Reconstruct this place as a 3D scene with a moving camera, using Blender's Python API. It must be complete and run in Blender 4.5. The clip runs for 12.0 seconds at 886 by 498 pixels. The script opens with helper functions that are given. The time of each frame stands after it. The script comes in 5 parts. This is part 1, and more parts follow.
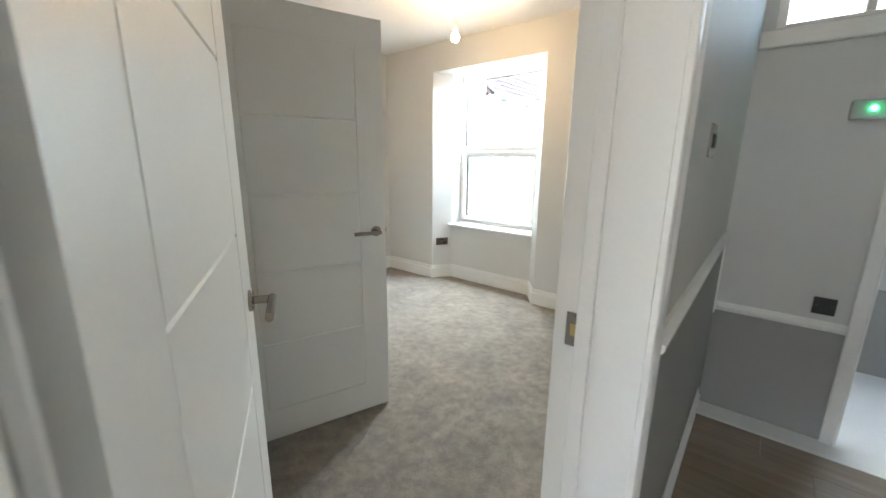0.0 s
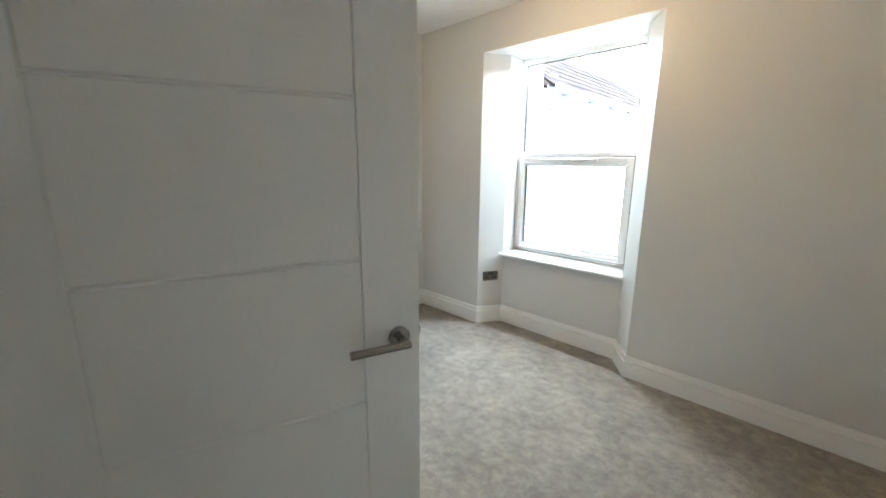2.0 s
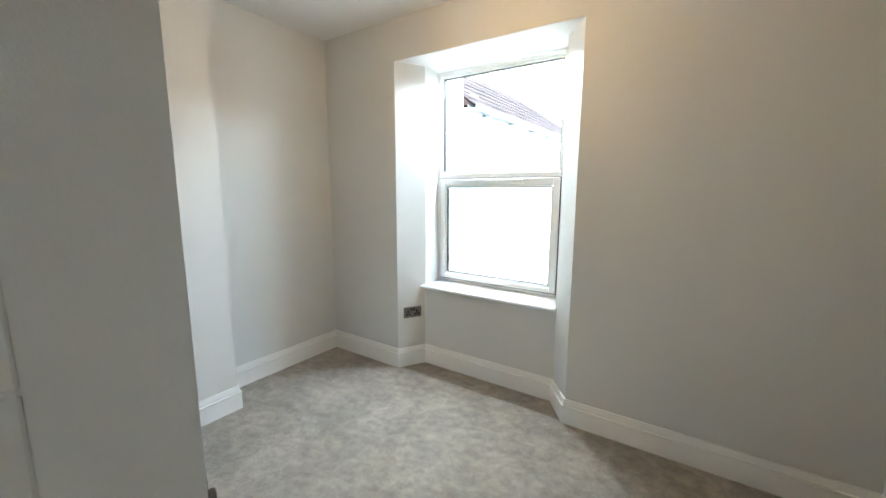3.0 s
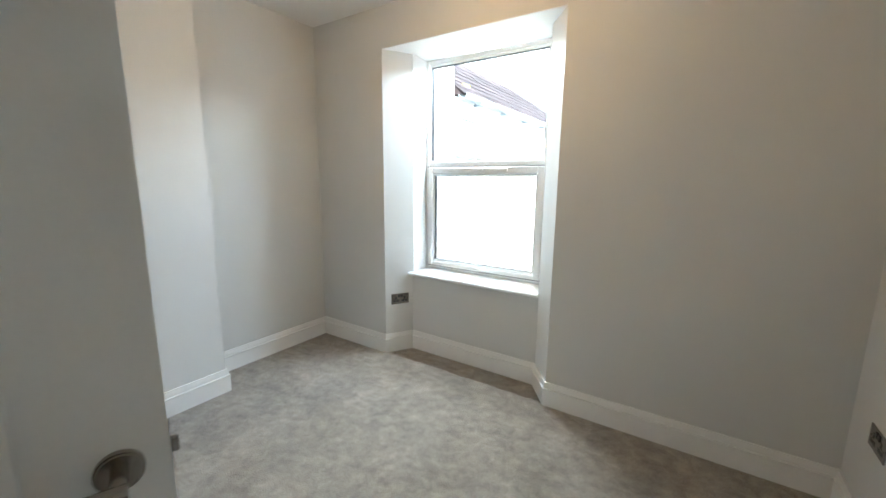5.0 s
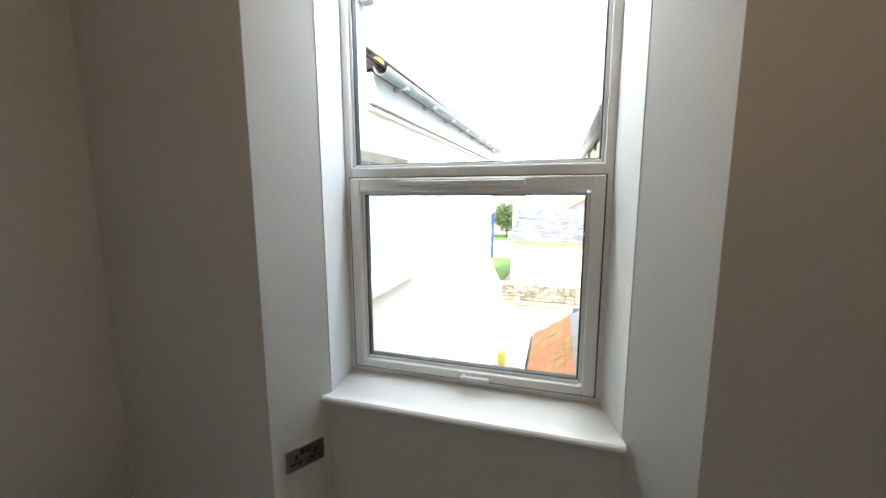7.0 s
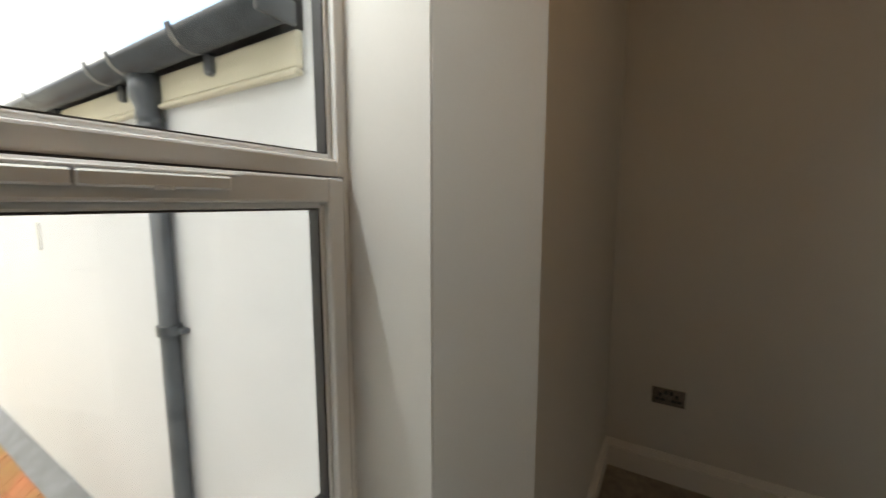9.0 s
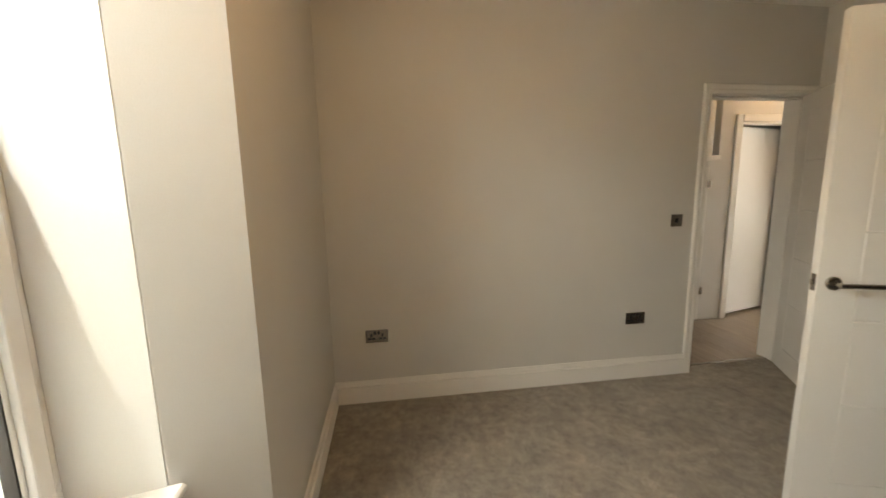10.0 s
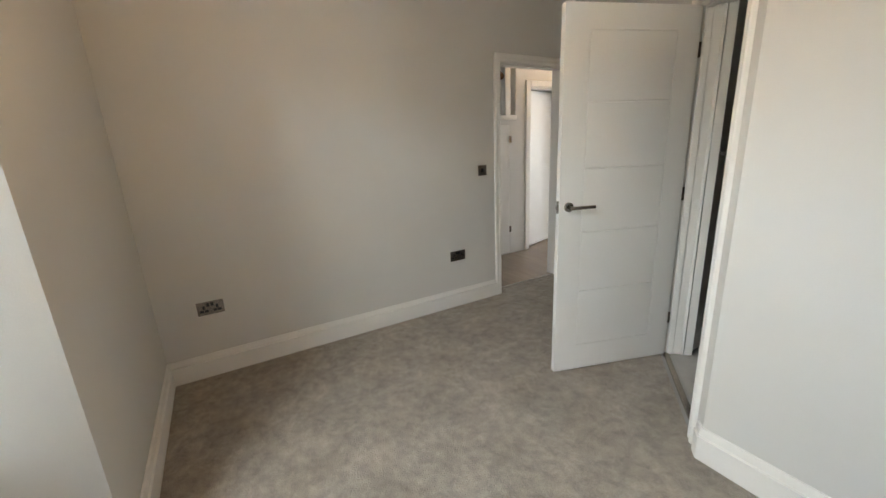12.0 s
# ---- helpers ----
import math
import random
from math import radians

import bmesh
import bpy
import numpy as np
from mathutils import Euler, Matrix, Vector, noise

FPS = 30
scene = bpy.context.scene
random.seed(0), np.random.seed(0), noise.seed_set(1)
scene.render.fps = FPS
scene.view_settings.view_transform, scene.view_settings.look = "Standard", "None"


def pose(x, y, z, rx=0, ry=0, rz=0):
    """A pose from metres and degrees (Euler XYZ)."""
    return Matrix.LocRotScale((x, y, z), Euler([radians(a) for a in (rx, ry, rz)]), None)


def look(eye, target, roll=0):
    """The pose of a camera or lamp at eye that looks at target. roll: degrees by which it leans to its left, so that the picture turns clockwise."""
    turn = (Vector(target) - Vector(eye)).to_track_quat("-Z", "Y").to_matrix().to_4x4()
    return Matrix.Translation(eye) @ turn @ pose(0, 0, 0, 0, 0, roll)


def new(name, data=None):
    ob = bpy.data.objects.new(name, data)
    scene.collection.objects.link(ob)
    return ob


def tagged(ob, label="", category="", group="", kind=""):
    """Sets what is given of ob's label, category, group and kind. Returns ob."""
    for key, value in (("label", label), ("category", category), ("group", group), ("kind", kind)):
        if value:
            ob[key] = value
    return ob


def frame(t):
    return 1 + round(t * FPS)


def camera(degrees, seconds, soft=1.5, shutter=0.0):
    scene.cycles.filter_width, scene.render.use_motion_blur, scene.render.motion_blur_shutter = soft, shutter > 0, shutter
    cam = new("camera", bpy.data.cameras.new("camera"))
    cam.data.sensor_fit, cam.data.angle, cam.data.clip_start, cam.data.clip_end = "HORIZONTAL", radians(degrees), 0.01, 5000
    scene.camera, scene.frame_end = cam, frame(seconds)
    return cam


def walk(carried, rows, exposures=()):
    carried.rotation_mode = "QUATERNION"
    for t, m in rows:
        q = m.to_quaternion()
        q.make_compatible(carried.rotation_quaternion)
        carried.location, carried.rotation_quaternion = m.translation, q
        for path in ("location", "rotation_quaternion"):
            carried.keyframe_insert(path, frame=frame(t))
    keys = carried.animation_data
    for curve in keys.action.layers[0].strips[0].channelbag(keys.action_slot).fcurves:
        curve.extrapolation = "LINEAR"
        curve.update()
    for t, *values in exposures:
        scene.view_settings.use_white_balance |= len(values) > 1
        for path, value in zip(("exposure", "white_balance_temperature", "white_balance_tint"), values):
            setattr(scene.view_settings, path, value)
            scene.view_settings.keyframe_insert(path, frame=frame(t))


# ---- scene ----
cam = camera(98.0, 12.0, shutter=0.2)
PATH = [
    (0, (0.3, -3.346, 1.36), (-0.943, -1.842, 0.917), 0.6),
    (0.5, (0.159, -3.124, 1.394), (-1.242, -1.775, 0.929), 1.0),
    (1, (0.016, -2.954, 1.383), (-1.471, -1.702, 0.913), 0.8),
    (1.5, (-0.239, -2.83, 1.387), (-1.717, -1.561, 0.934), 0.5),
    (2, (-0.53, -2.611, 1.41), (-1.893, -1.209, 0.987), 0.4),
    (2.5, (-0.684, -2.347, 1.397), (-1.914, -0.813, 1.03), 0.2),
    (3, (-0.717, -2.205, 1.395), (-1.824, -0.567, 1.092), 0.2),
    (4.8, (-0.598, -2.282, 1.372), (-1.668, -0.624, 1.048), 0.3),
    (5, (-0.63, -2.204, 1.37), (-1.717, -0.562, 1.025), 0.6),
    (5.5, (-0.813, -1.941, 1.388), (-1.909, -0.308, 1.024), 0.9),
    (6, (-1.133, -1.654, 1.423), (-2.128, 0.048, 1.084), 1.0),
    (6.5, (-1.408, -1.331, 1.395), (-2.243, 0.461, 1.089), 0.9),
    (6.7, (-1.518, -1.207, 1.419), (-2.25, 0.63, 1.116), 0.6),
    (8.3, (-2.115, -0.397, 1.414), (-1.381, 1.449, 1.181), -0.2),
    (8.5, (-2.118, -0.324, 1.41), (-1.061, 1.36, 1.194), 1.1),
    (9, (-2.174, -0.253, 1.426), (-0.469, 0.766, 1.192), 0.0),
    (9.5, (-2.262, -0.298, 1.425), (-0.291, -0.078, 1.166), -0.5),
    (10, (-2.444, -0.387, 1.392), (-0.487, -0.663, 1.087), -1.1),
    (10.5, (-2.576, -0.375, 1.417), (-0.701, -0.967, 1.052), -1.4),
    (11, (-2.608, -0.363, 1.421), (-0.819, -1.162, 1.021), -1.5),
    (11.5, (-2.645, -0.399, 1.39), (-0.918, -1.293, 0.922), -2.2),
    (12, (-2.679, -0.436, 1.361), (-1.004, -1.399, 0.844), -2.7),
]

SKY_GAIN = 1.0
BASE_EV = 4.6
EXPOSURES = [(t, BASE_EV + stops, kelvin, tint) for t, stops, kelvin, tint in (
    (0.0, 1.2, 5850, 2), (0.6, 0.95, 5600, 1), (1.5, 1.0, 5600, 1), (2.5, 0.75, 5800, 1), (5.0, 0.6, 5800, 2), (6.0, 0.15, 6000, 3), (6.7, -0.5, 6250, 6),
    (8.3, -2.4, 6500, 9), (8.6, -2.3, 6600, 9), (9.0, -1.5, 7400, 10), (9.3, -1.0, 8100, 10),
    (9.7, 0.0, 8400, 10), (10.5, 0.25, 7400, 8), (11.0, 0.3, 7000, 8), (12.0, 0.38, 6500, 7))]
walk(cam, [(t, look(eye, aim, roll)) for t, eye, aim, roll in PATH], EXPOSURES)

# ---- light ----
world = bpy.data.worlds.new("sky")
scene.world = world
world.use_nodes = True
wn, wl = world.node_tree.nodes, world.node_tree.links
wn.clear()
w_out = wn.new("ShaderNodeOutputWorld")
w_bg = wn.new("ShaderNodeBackground")
w_sky = wn.new("ShaderNodeTexSky")
w_sky.sky_type = "NISHITA"
w_sky.sun_disc = False
w_sky.sun_elevation = radians(52)
w_sky.sun_rotation = radians(142)
w_map = wn.new("ShaderNodeTexCoord")
w_scale = wn.new("ShaderNodeMapping")
w_scale.inputs["Location"].default_value = (0.35, 0.2, 0.1)
w_scale.inputs["Scale"].default_value = (1.0, 1.0, 2.2)
w_noise = wn.new("ShaderNodeTexNoise")
w_noise.inputs["Scale"].default_value = 1.7
w_noise.inputs["Detail"].default_value = 8
w_noise.inputs["Roughness"].default_value = 0.55
w_ramp = wn.new("ShaderNodeValToRGB")
w_ramp.color_ramp.elements[0].position = 0.37
w_ramp.color_ramp.elements[1].position = 0.48
w_cloud = wn.new("ShaderNodeValToRGB")
w_cloud.color_ramp.elements[0].position = 0.42
w_cloud.color_ramp.elements[0].color = (3.7, 3.75, 3.85, 1)
w_cloud.color_ramp.elements[1].position = 0.68
w_cloud.color_ramp.elements[1].color = (2.0, 2.06, 2.2, 1)
w_mix = wn.new("ShaderNodeMixRGB")
wl.new(w_map.outputs["Generated"], w_scale.inputs["Vector"])
wl.new(w_scale.outputs["Vector"], w_noise.inputs["Vector"])
wl.new(w_noise.outputs["Fac"], w_ramp.inputs["Fac"])
wl.new(w_noise.outputs["Fac"], w_cloud.inputs["Fac"])
wl.new(w_ramp.outputs["Color"], w_mix.inputs["Fac"])
wl.new(w_sky.outputs["Color"], w_mix.inputs["Color1"])
wl.new(w_cloud.outputs["Color"], w_mix.inputs["Color2"])
# a cloudy sky is brighter overhead than at the horizon
w_sep = wn.new("ShaderNodeSeparateXYZ")
w_up = wn.new("ShaderNodeMapRange")
w_up.inputs["From Min"].default_value = 0.2
w_up.inputs["To Min"].default_value, w_up.inputs["To Max"].default_value = 0.6, 2.0
w_grad = wn.new("ShaderNodeMixRGB")
w_grad.blend_type = "MULTIPLY"
w_grad.inputs["Fac"].default_value = 1
wl.new(w_map.outputs["Generated"], w_sep.inputs["Vector"])
wl.new(w_sep.outputs["Z"], w_up.inputs["Value"])
wl.new(w_mix.outputs["Color"], w_grad.inputs["Color1"])
wl.new(w_up.outputs["Result"], w_grad.inputs["Color2"])
wl.new(w_grad.outputs["Color"], w_bg.inputs["Color"])
w_bg.inputs["Strength"].default_value = 0.1 * SKY_GAIN
wl.new(w_bg.outputs["Background"], w_out.inputs["Surface"])

sun_data = bpy.data.lights.new("sun", "SUN")
sun_data.energy = 1.1 * SKY_GAIN
sun_data.angle = radians(16)
sun_data.color = (1.0, 0.95, 0.88)
sun = new("sun", sun_data)
SUN_EL, SUN_AZ = radians(52), radians(142)
sun.matrix_world = look((20 * math.cos(SUN_EL) * math.sin(SUN_AZ), 20 * math.cos(SUN_EL) * math.cos(SUN_AZ), 20 * math.sin(SUN_EL)), (0, 0, 0))

# added strip lamp just outside the window head, standing in for sky light
win_data = bpy.data.lights.new("window_head_fill", "AREA")
win_data.shape, win_data.size, win_data.size_y = "RECTANGLE", 0.6, 0.03
win_data.energy = 1.0
win_data.color = (0.88, 0.95, 1.0)
win_light = new("window_head_fill", win_data)
win_light.matrix_world = look((-2.0, 0.56, 2.274), (-2.0, -0.25, 1.55))

# ---- materials ----
def mat(name, color, rough=0.5, metal=0.0, vary=0.06, scale=3.0, fine=60.0, fine_vary=0.03, bump=0.0, bump_scale=80.0, tint=None, spec=0.5, per_piece=0.0):
    """A procedural surface: base colour with broad patches, fine grain and relief, at world size."""
    m = bpy.data.materials.new(name)
    m.use_nodes = True
    n, l = m.node_tree.nodes, m.node_tree.links
    b = n["Principled BSDF"]
    b.inputs["Roughness"].default_value = rough
    b.inputs["Metallic"].default_value = metal
    b.inputs["Specular IOR Level"].default_value = spec
    geo = n.new("ShaderNodeNewGeometry")
    big = n.new("ShaderNodeTexNoise")
    big.inputs["Scale"].default_value = scale
    big.inputs["Detail"].default_value = 4
    small = n.new("ShaderNodeTexNoise")
    small.inputs["Scale"].default_value = fine
    small.inputs["Detail"].default_value = 3
    for t in (big, small):
        l.new(geo.outputs["Position"], t.inputs["Vector"])
    other = tint or tuple(c * (1 - 2.2 * vary) for c in color)
    ramp = n.new("ShaderNodeValToRGB")
    ramp.color_ramp.elements[0].position, ramp.color_ramp.elements[1].position = 0.32, 0.68
    ramp.color_ramp.elements[0].color = (*other, 1)
    ramp.color_ramp.elements[1].color = (*(min(1, c * (1 + vary)) for c in color), 1)
    l.new(big.outputs["Fac"], ramp.inputs["Fac"])
    grain = n.new("ShaderNodeMapRange")
    grain.inputs["To Min"].default_value, grain.inputs["To Max"].default_value = 1 - fine_vary * 2, 1 + fine_vary * 2
    l.new(small.outputs["Fac"], grain.inputs["Value"])
    mul = n.new("ShaderNodeMixRGB")
    mul.blend_type = "MULTIPLY"
    mul.inputs["Fac"].default_value = 1
    l.new(ramp.outputs["Color"], mul.inputs["Color1"])
    l.new(grain.outputs["Result"], mul.inputs["Color2"])
    last = mul
    if per_piece:
        info = n.new("ShaderNodeObjectInfo")
        pr = n.new("ShaderNodeMapRange")
        pr.inputs["To Min"].default_value, pr.inputs["To Max"].default_value = 1 - per_piece, 1 + per_piece
        l.new(info.outputs["Random"], pr.inputs["Value"])
        last = n.new("ShaderNodeMixRGB")
        last.blend_type = "MULTIPLY"
        last.inputs["Fac"].default_value = 1
        l.new(mul.outputs["Color"], last.inputs["Color1"])
        l.new(pr.outputs["Result"], last.inputs["Color2"])
    l.new(last.outputs["Color"], b.inputs["Base Color"])
    rr = n.new("ShaderNodeMapRange")
    rr.inputs["To Min"].default_value, rr.inputs["To Max"].default_value = max(0.02, rough - 0.06), min(1, rough + 0.06)
    l.new(big.outputs["Fac"], rr.inputs["Value"])
    l.new(rr.outputs["Result"], b.inputs["Roughness"])
    if bump:
        bt = n.new("ShaderNodeTexNoise")
        bt.inputs["Scale"].default_value = bump_scale
        bt.inputs["Detail"].default_value = 4
        l.new(geo.outputs["Position"], bt.inputs["Vector"])
        bn = n.new("ShaderNodeBump")
        bn.inputs["Strength"].default_value = min(1, bump)
        bn.inputs["Distance"].default_value = 0.004 * max(1, bump)
        l.new(bt.outputs["Fac"], bn.inputs["Height"])
        l.new(bn.outputs["Normal"], b.inputs["Normal"])
    return m


def wood_mat(name, light, dark, axis="y", rough=0.4, per_piece=0.15):
    """Boards with a stretched grain along one axis."""
    m = mat(name, light, rough, vary=0.12, scale=2.5, fine=120, fine_vary=0.05, bump=0.15, bump_scale=150, per_piece=per_piece)
    n, l = m.node_tree.nodes, m.node_tree.links
    geo = n.new("ShaderNodeNewGeometry")
    info = n.new("ShaderNodeObjectInfo")
    mp = n.new("ShaderNodeMapping")
    mp.inputs["Scale"].default_value = (22, 1.6, 22) if axis == "y" else (1.6, 22, 22)
    add = n.new("ShaderNodeVectorMath")
    sc = n.new("ShaderNodeVectorMath")
    sc.operation = "SCALE"
    sc.inputs["Scale"].default_value = 37
    comb = n.new("ShaderNodeCombineXYZ")
    for k in ("X", "Y", "Z"):
        l.new(info.outputs["Random"], comb.inputs[k])
    l.new(comb.outputs["Vector"], sc.inputs[0])
    l.new(geo.outputs["Position"], mp.inputs["Vector"])
    l.new(mp.outputs["Vector"], add.inputs[0])
    l.new(sc.outputs["Vector"], add.inputs[1])
    g = n.new("ShaderNodeTexNoise")
    g.inputs["Scale"].default_value = 1.0
    g.inputs["Detail"].default_value = 6
    g.inputs["Distortion"].default_value = 0.6
    l.new(add.outputs["Vector"], g.inputs["Vector"])
    r = n.new("ShaderNodeValToRGB")
    r.color_ramp.elements[0].position, r.color_ramp.elements[1].position = 0.3, 0.7
    r.color_ramp.elements[0].color, r.color_ramp.elements[1].color = (*dark, 1), (*light, 1)
    l.new(g.outputs["Fac"], r.inputs["Fac"])
    b = n["Principled BSDF"]
    old = b.inputs["Base Color"].links[0].from_node
    mix = n.new("ShaderNodeMixRGB")
    mix.inputs["Fac"].default_value = 0.6
    l.new(old.outputs["Color"], mix.inputs["Color1"])
    l.new(r.outputs["Color"], mix.inputs["Color2"])
    l.new(mix.outputs["Color"], b.inputs["Base Color"])
    return m


def glow_mat(name, color, strength):
    m = bpy.data.materials.new(name)
    m.use_nodes = True
    b = m.node_tree.nodes["Principled BSDF"]
    b.inputs["Base Color"].default_value = (*color, 1)
    b.inputs["Emission Color"].default_value = (*color, 1)
    b.inputs["Emission Strength"].default_value = strength
    return m


WALL = mat("grey_wall_paint", (0.66, 0.66, 0.645), 0.6, vary=0.015, scale=1.6, fine=220, fine_vary=0.012, bump=0.12, bump_scale=260, spec=0.35)
WHITE = mat("white_wall_paint", (0.8, 0.8, 0.785), 0.6, vary=0.012, scale=1.6, fine=200, fine_vary=0.01, bump=0.1, bump_scale=240, spec=0.35)
HALLGREY = mat("darker_dado_paint", (0.34, 0.335, 0.32), 0.6, vary=0.02, scale=2, fine=200, fine_vary=0.012, bump=0.12, bump_scale=240)
CEIL = mat("ceiling_paint", (0.84, 0.84, 0.83), 0.75, vary=0.01, scale=1.2, fine=150, fine_vary=0.01, bump=0.1, bump_scale=200)
GLOSS = mat("satin_white_woodwork", (0.84, 0.835, 0.815), 0.33, vary=0.012, scale=2.5, fine=90, fine_vary=0.012, bump=0.05, bump_scale=120)
DOORP = mat("satin_white_door", (0.82, 0.82, 0.805), 0.36, vary=0.012, scale=2.0, fine=110, fine_vary=0.012, bump=0.1, bump_scale=420)
UPVC = mat("white_upvc", (0.82, 0.825, 0.82), 0.25, vary=0.01, scale=4, fine=60, fine_vary=0.006)
GASKET = mat("black_rubber_gasket", (0.025, 0.025, 0.028), 0.55)
STEEL = mat("brushed_steel", (0.33, 0.3, 0.265), 0.22, metal=1.0, vary=0.05, scale=12, fine=320, fine_vary=0.05)
NICKEL = mat("black_nickel_plate", (0.36, 0.335, 0.31), 0.17, metal=1.0, vary=0.05, scale=20, fine=300, fine_vary=0.04)
CHROME = mat("polished_chrome", (0.5, 0.5, 0.51), 0.16, metal=1.0, vary=0.02)
BLACK = mat("black_plastic", (0.015, 0.015, 0.016), 0.4)
WHITEP = mat("white_plastic", (0.75, 0.75, 0.73), 0.4)
BRASS = mat("brass_pin", (0.5, 0.36, 0.16), 0.35, metal=1.0)
GREENL = glow_mat("green_indicator", (0.1, 1.0, 0.3), 0.6)
BULB = glow_mat("warm_filament_glow", (1.0, 0.6, 0.28), 10.5)
HALLFILL = glow_mat("hall_fill_glow", (1.0, 0.6, 0.28), 5.0)

RENDERW = mat("cream_white_render", (0.78, 0.755, 0.67), 0.85, vary=0.04, scale=0.9, fine=40, fine_vary=0.03, bump=0.25, bump_scale=30)
RENDERB = mat("pale_grey_render", (0.68, 0.695, 0.73), 0.85, vary=0.03, scale=0.9, fine=40, fine_vary=0.03, bump=0.2, bump_scale=30)
YELLOW = mat("pale_yellow_render", (0.68, 0.6, 0.4), 0.85, vary=0.03, scale=0.6, fine=20, fine_vary=0.03, bump=0.4, bump_scale=20)
SLATE = mat("grey_slate", (0.115, 0.11, 0.125), 0.6, vary=0.15, scale=3, fine=30, fine_vary=0.06, bump=0.4, bump_scale=25, per_piece=0.3)
SLATEP = mat("purple_slate", (0.03, 0.021, 0.022), 0.9, spec=0.15, vary=0.15, scale=3, fine=30, fine_vary=0.06, bump=0.4, bump_scale=25, per_piece=0.3)
TERRA = mat("mossy_terracotta", (0.46, 0.13, 0.075), 0.85, vary=0.15, scale=1.5, fine=40, fine_vary=0.16, bump=0.8, bump_scale=35, tint=(0.24, 0.19, 0.06), per_piece=0.14)
CREAM = mat("cream_paint", (0.66, 0.62, 0.5), 0.7, vary=0.04, scale=2, fine=30, fine_vary=0.04, bump=0.3, bump_scale=30)
LEAD = mat("weathered_lead", (0.2, 0.21, 0.23), 0.6, vary=0.12, scale=5, fine=40, fine_vary=0.05, bump=0.3, bump_scale=30)
IRON = mat("dark_painted_iron", (0.085, 0.095, 0.11), 0.3, vary=0.2, scale=9, fine=60, fine_vary=0.12, bump=0.4, bump_scale=40)
GUTTERG = mat("pale_grey_gutter", (0.36, 0.4, 0.43), 0.5, vary=0.1, scale=5)
GRAVEL = mat("pale_gravel", (0.46, 0.41, 0.33), 0.95, vary=0.14, scale=2.2, fine=22, fine_vary=0.4, bump=2.0, bump_scale=24)
MUD = mat("churned_earth", (0.13, 0.1, 0.072), 0.9, vary=0.2, scale=0.9, fine=7, fine_vary=0.3, bump=2.0, bump_scale=8, tint=(0.24, 0.2, 0.155))
PAVER = mat("sandstone_paver", (0.36, 0.3, 0.22), 0.85, vary=0.1, scale=2, fine=40, fine_vary=0.06, bump=0.4, bump_scale=40, per_piece=0.14)
STONE = mat("rubble_stone", (0.3, 0.26, 0.2), 0.9, vary=0.2, scale=4, fine=30, fine_vary=0.1, bump=1.0, bump_scale=20, per_piece=0.3)
GRASSM = mat("lawn_green", (0.09, 0.16, 0.03), 0.95, vary=0.2, scale=1.2, fine=30, fine_vary=0.15, bump=1.0, bump_scale=30)
LEAF = mat("leaf_green", (0.07, 0.11, 0.03), 0.7, vary=0.3, scale=2, fine=20, fine_vary=0.15, tint=(0.11, 0.13, 0.05))
BARK = mat("bark", (0.12, 0.09, 0.07), 0.9, vary=0.2, scale=6, bump=0.8, bump_scale=30)
BLUE = mat("blue_board", (0.02, 0.06, 0.5), 0.5, vary=0.04)
TIMBER = mat("raw_timber", (0.5, 0.33, 0.18), 0.7, vary=0.12, scale=4, fine=60, fine_vary=0.08)
REDP = mat("red_plastic", (0.5, 0.05, 0.03), 0.45, vary=0.05)
YELP = mat("yellow_bag", (0.6, 0.5, 0.08), 0.5, vary=0.05)
CYANP = mat("faded_blue_tape", (0.35, 0.48, 0.58), 0.6, vary=0.06)
CYAN = mat("light_blue_tape", (0.1, 0.36, 0.6), 0.5, vary=0.05)
FILLER = mat("pale_filler", (0.6, 0.61, 0.63), 0.85, vary=0.08, scale=9, fine=60, fine_vary=0.06, bump=0.4, bump_scale=50)
GREYPAINT = mat("grey_filler", (0.45, 0.45, 0.46), 0.8, vary=0.1)
HALLWOOD = wood_mat("grey_oak_plank", (0.3, 0.235, 0.175), (0.15, 0.11, 0.08), "x", 0.35)
TILE = mat("grey_floor_tile", (0.4, 0.4, 0.39), 0.3, vary=0.06, scale=3, per_piece=0.05)
DARKW = mat("dark_shower_wall", (0.3, 0.29, 0.26), 0.3, vary=0.06, scale=2)
OAK = mat("brown_handrail", (0.16, 0.07, 0.035), 0.35, vary=0.2, scale=8)

CARPET = mat("grey_beige_carpet", (0.43, 0.382, 0.325), 0.95, vary=0.07, scale=4.2, fine=260, fine_vary=0.5, bump=3.2, bump_scale=170, spec=0.1, tint=(0.335, 0.298, 0.25))
cn, cl = CARPET.node_tree.nodes, CARPET.node_tree.links
c_geo = cn.new("ShaderNodeNewGeometry")
c_n = cn.new("ShaderNodeTexNoise")
c_n.inputs["Scale"].default_value = 17
c_n.inputs["Detail"].default_value = 9
c_n.inputs["Roughness"].default_value = 0.78
c_n.inputs["Distortion"].default_value = 0.25
cl.new(c_geo.outputs["Position"], c_n.inputs["Vector"])
c_r = cn.new("ShaderNodeMapRange")
c_r.inputs["From Min"].default_value, c_r.inputs["From Max"].default_value = 0.3, 0.66
c_r.inputs["To Min"].default_value, c_r.inputs["To Max"].default_value = 0.52, 1.13
cl.new(c_n.outputs["Fac"], c_r.inputs["Value"])
c_m = cn.new("ShaderNodeMixRGB")
c_m.blend_type = "MULTIPLY"
c_m.inputs["Fac"].default_value = 1
c_b = cn["Principled BSDF"]
cl.new(c_b.inputs["Base Color"].links[0].from_socket, c_m.inputs["Color1"])
